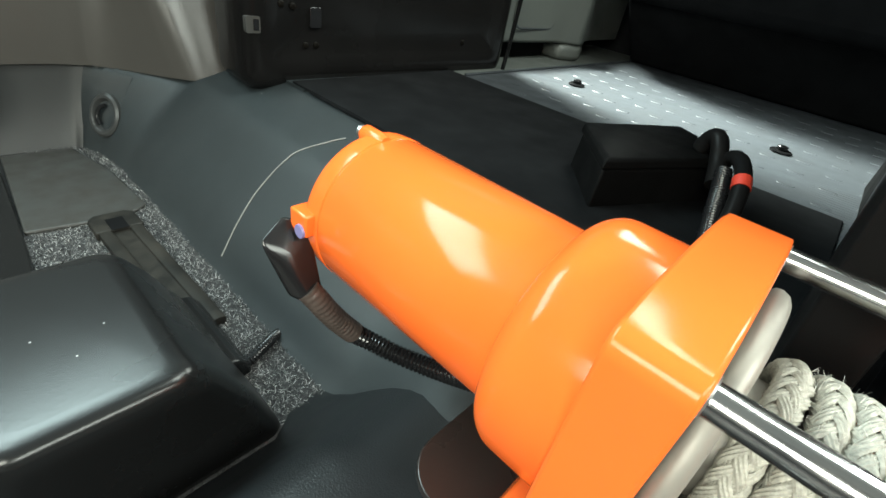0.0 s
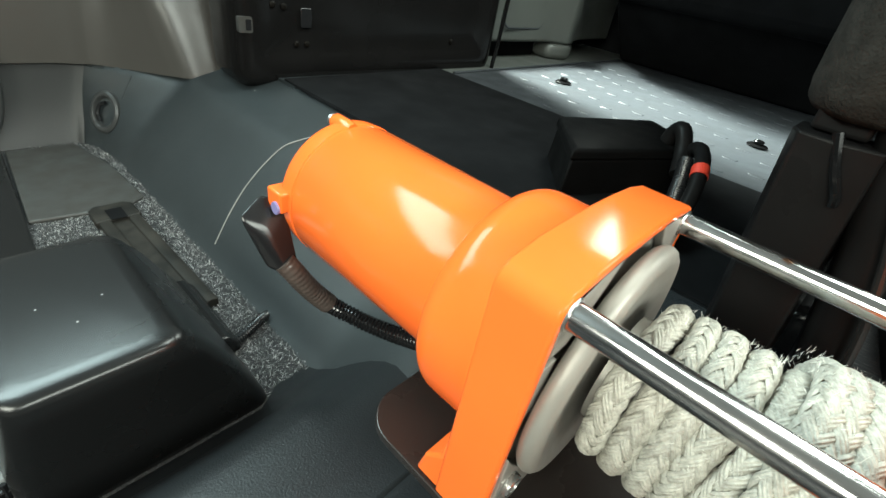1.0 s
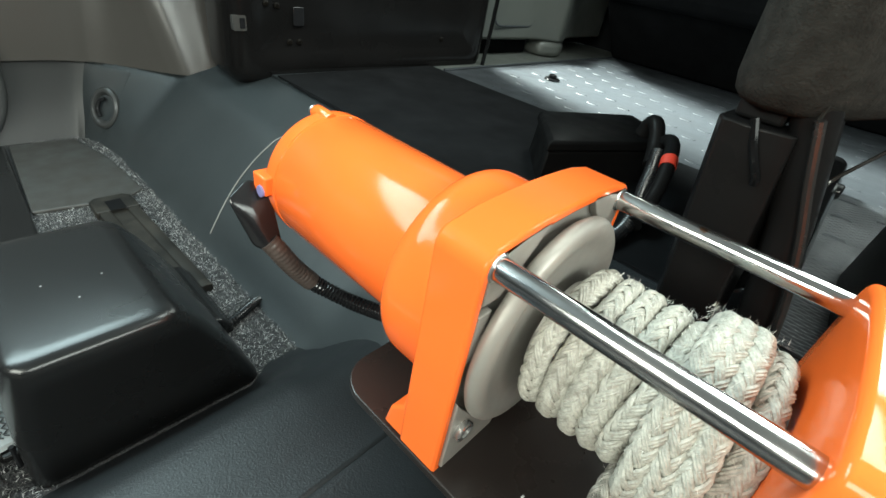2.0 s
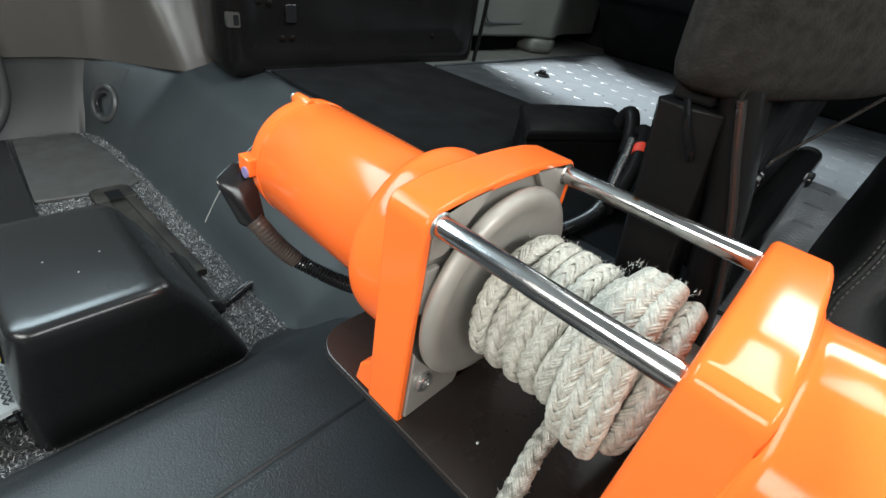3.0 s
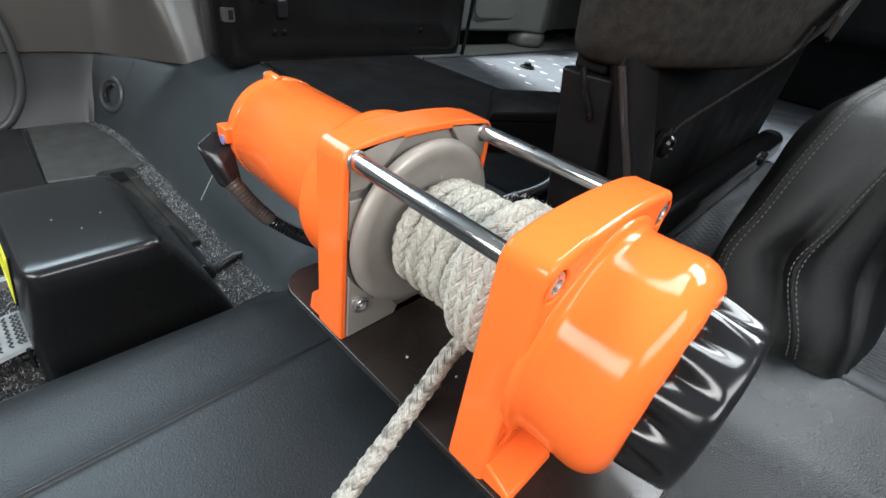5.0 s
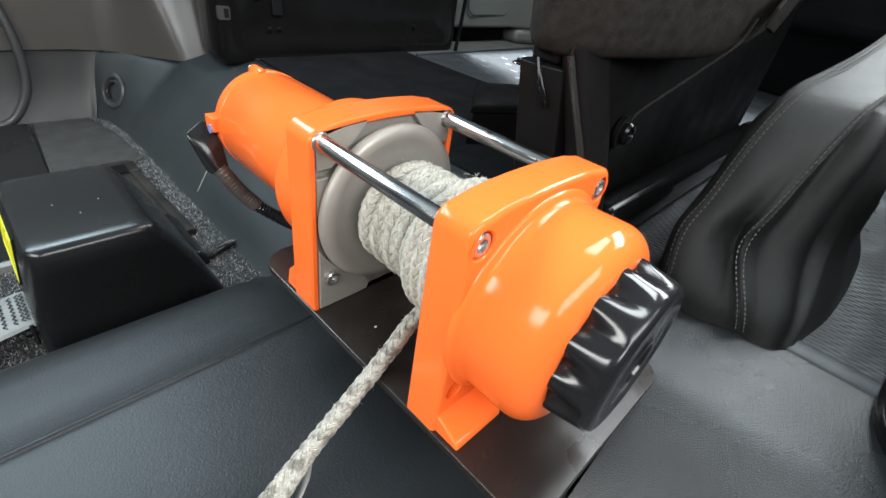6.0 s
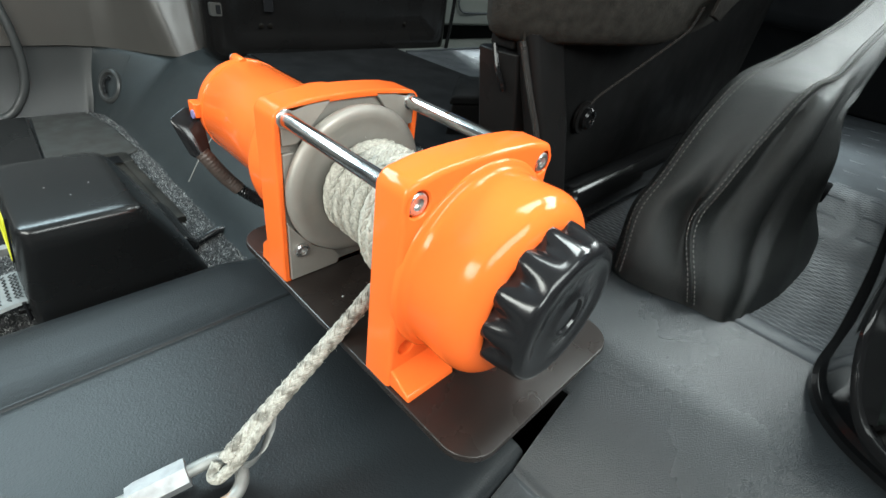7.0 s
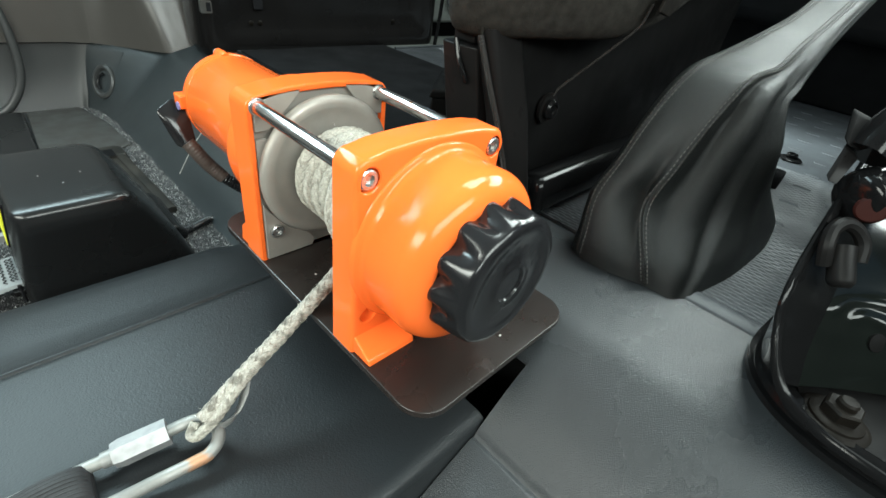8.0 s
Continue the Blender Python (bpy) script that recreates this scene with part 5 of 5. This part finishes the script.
for n_s, sec in enumerate(sections):
    m, ring = len(sec), []
    # the front fold leans away from the seam on its way up
    sec = list(sec)
    sec[2] = Vector(sec[2]).lerp(Vector(sec[3]), (0.0, 0.10, 0.28, 0.46, 0.58, 0.60, 0.4, 0.2, 0.0, 0.0)[n_s])
    mid = sum((Vector(q) for q in sec), Vector()) / m
    for i in range(m):
        for j in range(16):
            a, b, c, d = (Vector(sec[(i + o) % m]) for o in (-1, 0, 1, 2))
            t = j / 16
            p = 0.5 * (2 * b + (c - a) * t + (2 * a - 5 * b + 4 * c - d) * t * t + (3 * b - 3 * c + d - a) * t ** 3)
            p = p.lerp(b.lerp(c, t), 0.45)
            o = (p - mid).normalized()
            w = i + t
            soft = math.sin(math.pi * t) * (0.0012 * math.sin(2.1 * n_s + 2.7 * w) * (n_s < 9) - 0.003 * (i == 2) * math.sin(1.1 * n_s + 0.6) * (0 if n_s < 1 else 1 if n_s < 6 else 0.2))
            if i == 2 and n_s < 5:
                soft += (0.002, 0.004, 0.005, 0.003, 0.0)[n_s] * math.exp(-((t - 0.35) / 0.20) ** 2)
            if i == 1 and n_s < 7:
                soft -= (0.0, 0.003, 0.009, 0.015, 0.016, 0.012, 0.005)[n_s] * math.exp(-((t - 0.22) / 0.16) ** 2)
                soft += (0.0, 0.002, 0.004, 0.005, 0.005, 0.003, 0.0)[n_s] * math.exp(-((t - 0.58) / 0.15) ** 2)
                soft -= (0.002, 0.005, 0.007, 0.006, 0.003, 0.001, 0.0)[n_s] * math.exp(-((t - 0.86) / 0.11) ** 2)
            if i == 0 and 1 <= n_s <= 3:
                soft -= 0.018 * math.exp(-((t - 0.78) / 0.15) ** 2) * (0.35, 1, 0.45)[n_s - 1]
            ring.append(p + o * soft)
    rings.append(ring)
dense = []
for c in range(len(rings[0])):
    dense.append(smooth_path([r[c] for r in rings], 5))
rings2 = [[dense[c][i] for c in range(len(dense))] for i in range(len(dense[0]))]
boot = part("boot", loft(rings2), LEATHER, gaiter, angle=80)


ring_mid = [sum(r, Vector()) / len(r) for r in rings2]


def boot_line(col, off, lift):
    """A line up the boot beside one column, lifted off the hide."""
    pts, m = [], len(dense)
    for i in range(1, len(rings2) - 2):
        a = rings2[i][col]
        s = (rings2[i][(col + 1) % m] - rings2[i][col - 1]).normalized()
        o = s.cross(rings2[i + 1][col] - rings2[i - 1][col]).normalized()
        if o.dot(a - ring_mid[i]) < 0:
            o = -o
        pts.append(a + s * off + o * (lift - 14.0 * off * off))
    return pts


def stitch_line(col, off):
    pts = even(boot_line(col, off, 0.0004), 0.0036)
    return joined(*[tube([a.lerp(b, 0.08), a.lerp(b, 0.62)], 0.00042, 5, 1) for a, b in zip(pts, pts[1:])])


for col in (3, 16):
    for off in (-0.0024, 0.0024):
        tagged(part("stitching", stitch_line(col, off), SEAMTHREAD, boot, "double row of grey stitches"), kind="stuff")
    part("seam_welt", tube(boot_line(col, 0.0, 0.0002), 0.0011, 6, raw=True), LEATHER, boot)
part("button_hole", lathe([(0.0085, -0.090), (0.0090, -0.1105), (0.0080, -0.1120), (0.0066, -0.1110), (0.0060, -0.1045), (0.0001, -0.1040)], (0.330, 0.377), "y", 24), MATTBLACK, gaiter, "black rubber grommet at the side of the boot")
part("lever", tube([(0.43, -0.080, 0.533), (0.50, -0.085, 0.560), (0.60, -0.09, 0.60)], 0.013, 14), KNOB, gaiter)

# ---- pressed steel foot of the other seat ----
foot = thing("seat_bracket", "gloss black pressed steel seat bracket bolted to the floor", "bracket", (0.2, -0.25, 0.317))
sole = smooth_path([(0.645, -0.175, 0.3175), (0.52, -0.173, 0.3175), (0.402, -0.171, 0.3175), (0.315, -0.168, 0.3175), (0.22, -0.163, 0.3175), (0.164, -0.158, 0.3175), (0.132, -0.163, 0.3175), (0.112, -0.176, 0.3175), (0.099, -0.196, 0.3175), (0.093, -0.220, 0.3175), (0.092, -0.260, 0.3175), (0.09, -0.45, 0.3175)], 6)
brim = smooth_path([(0.645, -0.150, 0.46), (0.52, -0.150, 0.46), (0.402, -0.150, 0.46), (0.30, -0.150, 0.455), (0.17, -0.150, 0.430), (0.118, -0.153, 0.393), (0.104, -0.161, 0.368), (0.095, -0.176, 0.345), (0.093, -0.198, 0.334), (0.092, -0.222, 0.331), (0.092, -0.262, 0.330), (0.09, -0.45, 0.330)], 6)


def inset(line, d, dz=0.0):
    """The same line moved towards the inside of the bracket."""
    out = []
    for p in line:
        v = Vector((0.30 - p.x, -0.34 - p.y, 0)).normalized()
        out.append(p + v * d + Vector((0, 0, dz)))
    return out


flange_edge = [p + Vector((0, 0, 0.004)) for p in sole]
rows = [sole, flange_edge, inset(flange_edge, 0.0045), inset(sole, 0.006, 0.008), inset([a.lerp(b, 0.7) for a, b in zip(sole, brim)], 0.003), inset(brim, 0.0005, -0.004), inset(brim, 0.0012, -0.0010), inset(brim, 0.0028, 0.0004), inset(brim, 0.0050, 0.0), inset(brim, 0.0068, -0.0025), inset(brim, 0.0085, -0.012), inset(sole, 0.019, 0.009), inset(sole, 0.021, 0.004)]
part("pressing", loft(rows, closed=False), FRAMEBLACK, foot, angle=40)
part("inner_face", loft([smooth_path([(0.172, -0.153, 0.4285), (0.120, -0.1565, 0.3915), (0.106, -0.1640, 0.3660), (0.0985, -0.1775, 0.3435)], 6), smooth_path([(0.215, -0.173, 0.403), (0.152, -0.177, 0.375), (0.129, -0.181, 0.352), (0.117, -0.187, 0.335)], 6)], closed=False), FRAMEBLACK, foot, angle=60)
part("pocket_floor", loft([[(x, y, z) for x, y in ((0.115, -0.195), (0.16, -0.180), (0.60, -0.180), (0.60, -0.45), (0.10, -0.45))] for z in (0.318, 0.3245)]), CASEBLACK, foot)
web_a = smooth_path([(0.116, -0.186, 0.336), (0.128, -0.180, 0.352), (0.150, -0.176, 0.374), (0.21, -0.172, 0.402), (0.34, -0.168, 0.43)], 6)
web_b = smooth_path([(0.170, -0.235, 0.330), (0.176, -0.236, 0.350), (0.196, -0.238, 0.374), (0.25, -0.24, 0.402), (0.36, -0.24, 0.43)], 6)
web_c = smooth_path([(0.215, -0.33, 0.330), (0.22, -0.33, 0.350), (0.235, -0.33, 0.374), (0.28, -0.33, 0.402), (0.38, -0.33, 0.43)], 6)
emboss = [smooth_path(q, 6) for q in ([(0.1500, -0.1800, 0.3700), (0.1600, -0.1850, 0.3748), (0.1715, -0.1945, 0.3755), (0.1830, -0.2060, 0.3720)], [(0.1590, -0.1925, 0.3675), (0.1635, -0.1955, 0.3695), (0.1700, -0.2045, 0.3668), (0.1760, -0.2150, 0.3600)])]


def pressed(p):
    """The web's sheet with its two rounded ribs pressed out of it."""
    near = min((p - q).length for line in emboss for q in line)
    return p + Vector((-0.42, -0.46, 0.78)) * 0.0022 * math.exp(-(near / 0.0034) ** 2)


fine_a, fine_b = smooth_path(web_a, 3), smooth_path(web_b, 3)
part("web", loft([[pressed(p.lerp(q, k / 24) + Vector((0.024, 0.0, -0.012)) * (k / 24) * (1 - k / 24)) for p, q in zip(fine_a, fine_b)] for k in range(25)] + [smooth_path(web_c, 3)], closed=False), BRACKETGLOSS, foot, angle=60)
hole_n = Vector((-0.59, -0.66, 0.46)).normalized()
hole_u = hole_n.cross(Vector((0, 0, 1))).normalized()
hole_v = hole_u.cross(hole_n)
# closed black disc; the colour alone gives the hole its depth
part("web_hole_shade", loft([[Vector((0.1640, -0.2075, 0.3570)) + hole_u * (r * math.cos(k * math.pi / 10)) + hole_v * (r * math.sin(k * math.pi / 10)) + hole_n * h for k in range(20)] for r, h in ((0.0056, -0.004), (0.0056, 0.0004), (0.0050, 0.0006), (0.0001, 0.0006))]), CASEBLACK, foot, "black disc for the dark of a small hole in the web")
nut = part("floor_nut", hexagon((0.1220, -0.2085, 0.3290), (-0.06, 0.03, 1), 0.0096, 0.0080), NUTGREY, foot, "worn grey hexagon nut")
part("nut_washer", lathe([(0.0001, 0.3240), (0.0172, 0.3240), (0.0176, 0.3252), (0.0160, 0.3264), (0.0138, 0.3268), (0.0134, 0.3282), (0.0112, 0.3296), (0.0001, 0.3298)], (0.1220, -0.2085), "z", 30), NUTGREY, nut, "stacked dirty steel washers")
part("stud_end", lathe([(0.0050, 0.335), (0.0050, 0.3395), (0.0040, 0.3408), (0.0001, 0.3408)], (0.1215, -0.2083), "z", 16), NUTGREY, nut)
part("shackle", tube([(0.1325, -0.1625, 0.3990), (0.1335, -0.1590, 0.4085), (0.1385, -0.1572, 0.4160), (0.1447, -0.1600, 0.4195), (0.1483, -0.1660, 0.4175), (0.1488, -0.1720, 0.4115), (0.1450, -0.1750, 0.4030)], 0.0036, 10), SEATFRAME, foot, "black bent shackle")
part("shackle_tongue", tube([(0.1420, -0.1650, 0.4090), (0.1385, -0.1680, 0.4030), (0.1350, -0.1715, 0.3970), (0.1323, -0.1745, 0.3915)], lambda u: 0.0062 * (1 - max(0, u - 0.8) ** 2 * 9), 12), SEATFRAME, foot)
part("slide_tube", tube([(0.1585, -0.1570, 0.4280), (0.1620, -0.1590, 0.4290), (0.1690, -0.1625, 0.4310), (0.20, -0.175, 0.438), (0.28, -0.195, 0.455), (0.40, -0.20, 0.48)], lambda u: 0.0150 * math.sqrt(1 - (1 - min(1, u / 0.3)) ** 2 * 0.75), 18), FRAMEBLACK, foot, "round black seat slide tube")
part("slide_lever", loft([[Vector(q) + Vector((0.0014, 0.0012, 0.0010)) * d for q in ((0.1632, -0.1410, 0.4515), (0.1660, -0.1475, 0.4480), (0.1533, -0.1460, 0.4354), (0.1508, -0.1416, 0.4365))] for d in (-1, 1)]), SEATFRAME, foot, "flat black lever end", bevel=0.0006)
part("slide_clip", loft([[Vector(q) + Vector((0.0018, 0.0016, 0.0012)) * d for q in ((0.1701, -0.1345, 0.4685), (0.1758, -0.1449, 0.4650), (0.1655, -0.1460, 0.4520), (0.1612, -0.1389, 0.4543))] for d in (-1, 1)]), CASEBLACK, foot, "worn dark steel clip", bevel=0.0012)
part("slide_arm", tube([(0.1660, -0.1500, 0.4500), (0.1760, -0.1530, 0.4640), (0.2000, -0.1620, 0.4780), (0.26, -0.185, 0.50), (0.36, -0.20, 0.53)], 0.0105, 12), FRAMEBLACK, foot)
part("dark_red_cap", lathe([(0.0001, 0.1540), (0.0060, 0.1540), (0.0072, 0.1555), (0.0072, 0.164)], (-0.1660, 0.4275), "x", 20), DARKRED, foot, "dark red plastic end cap")
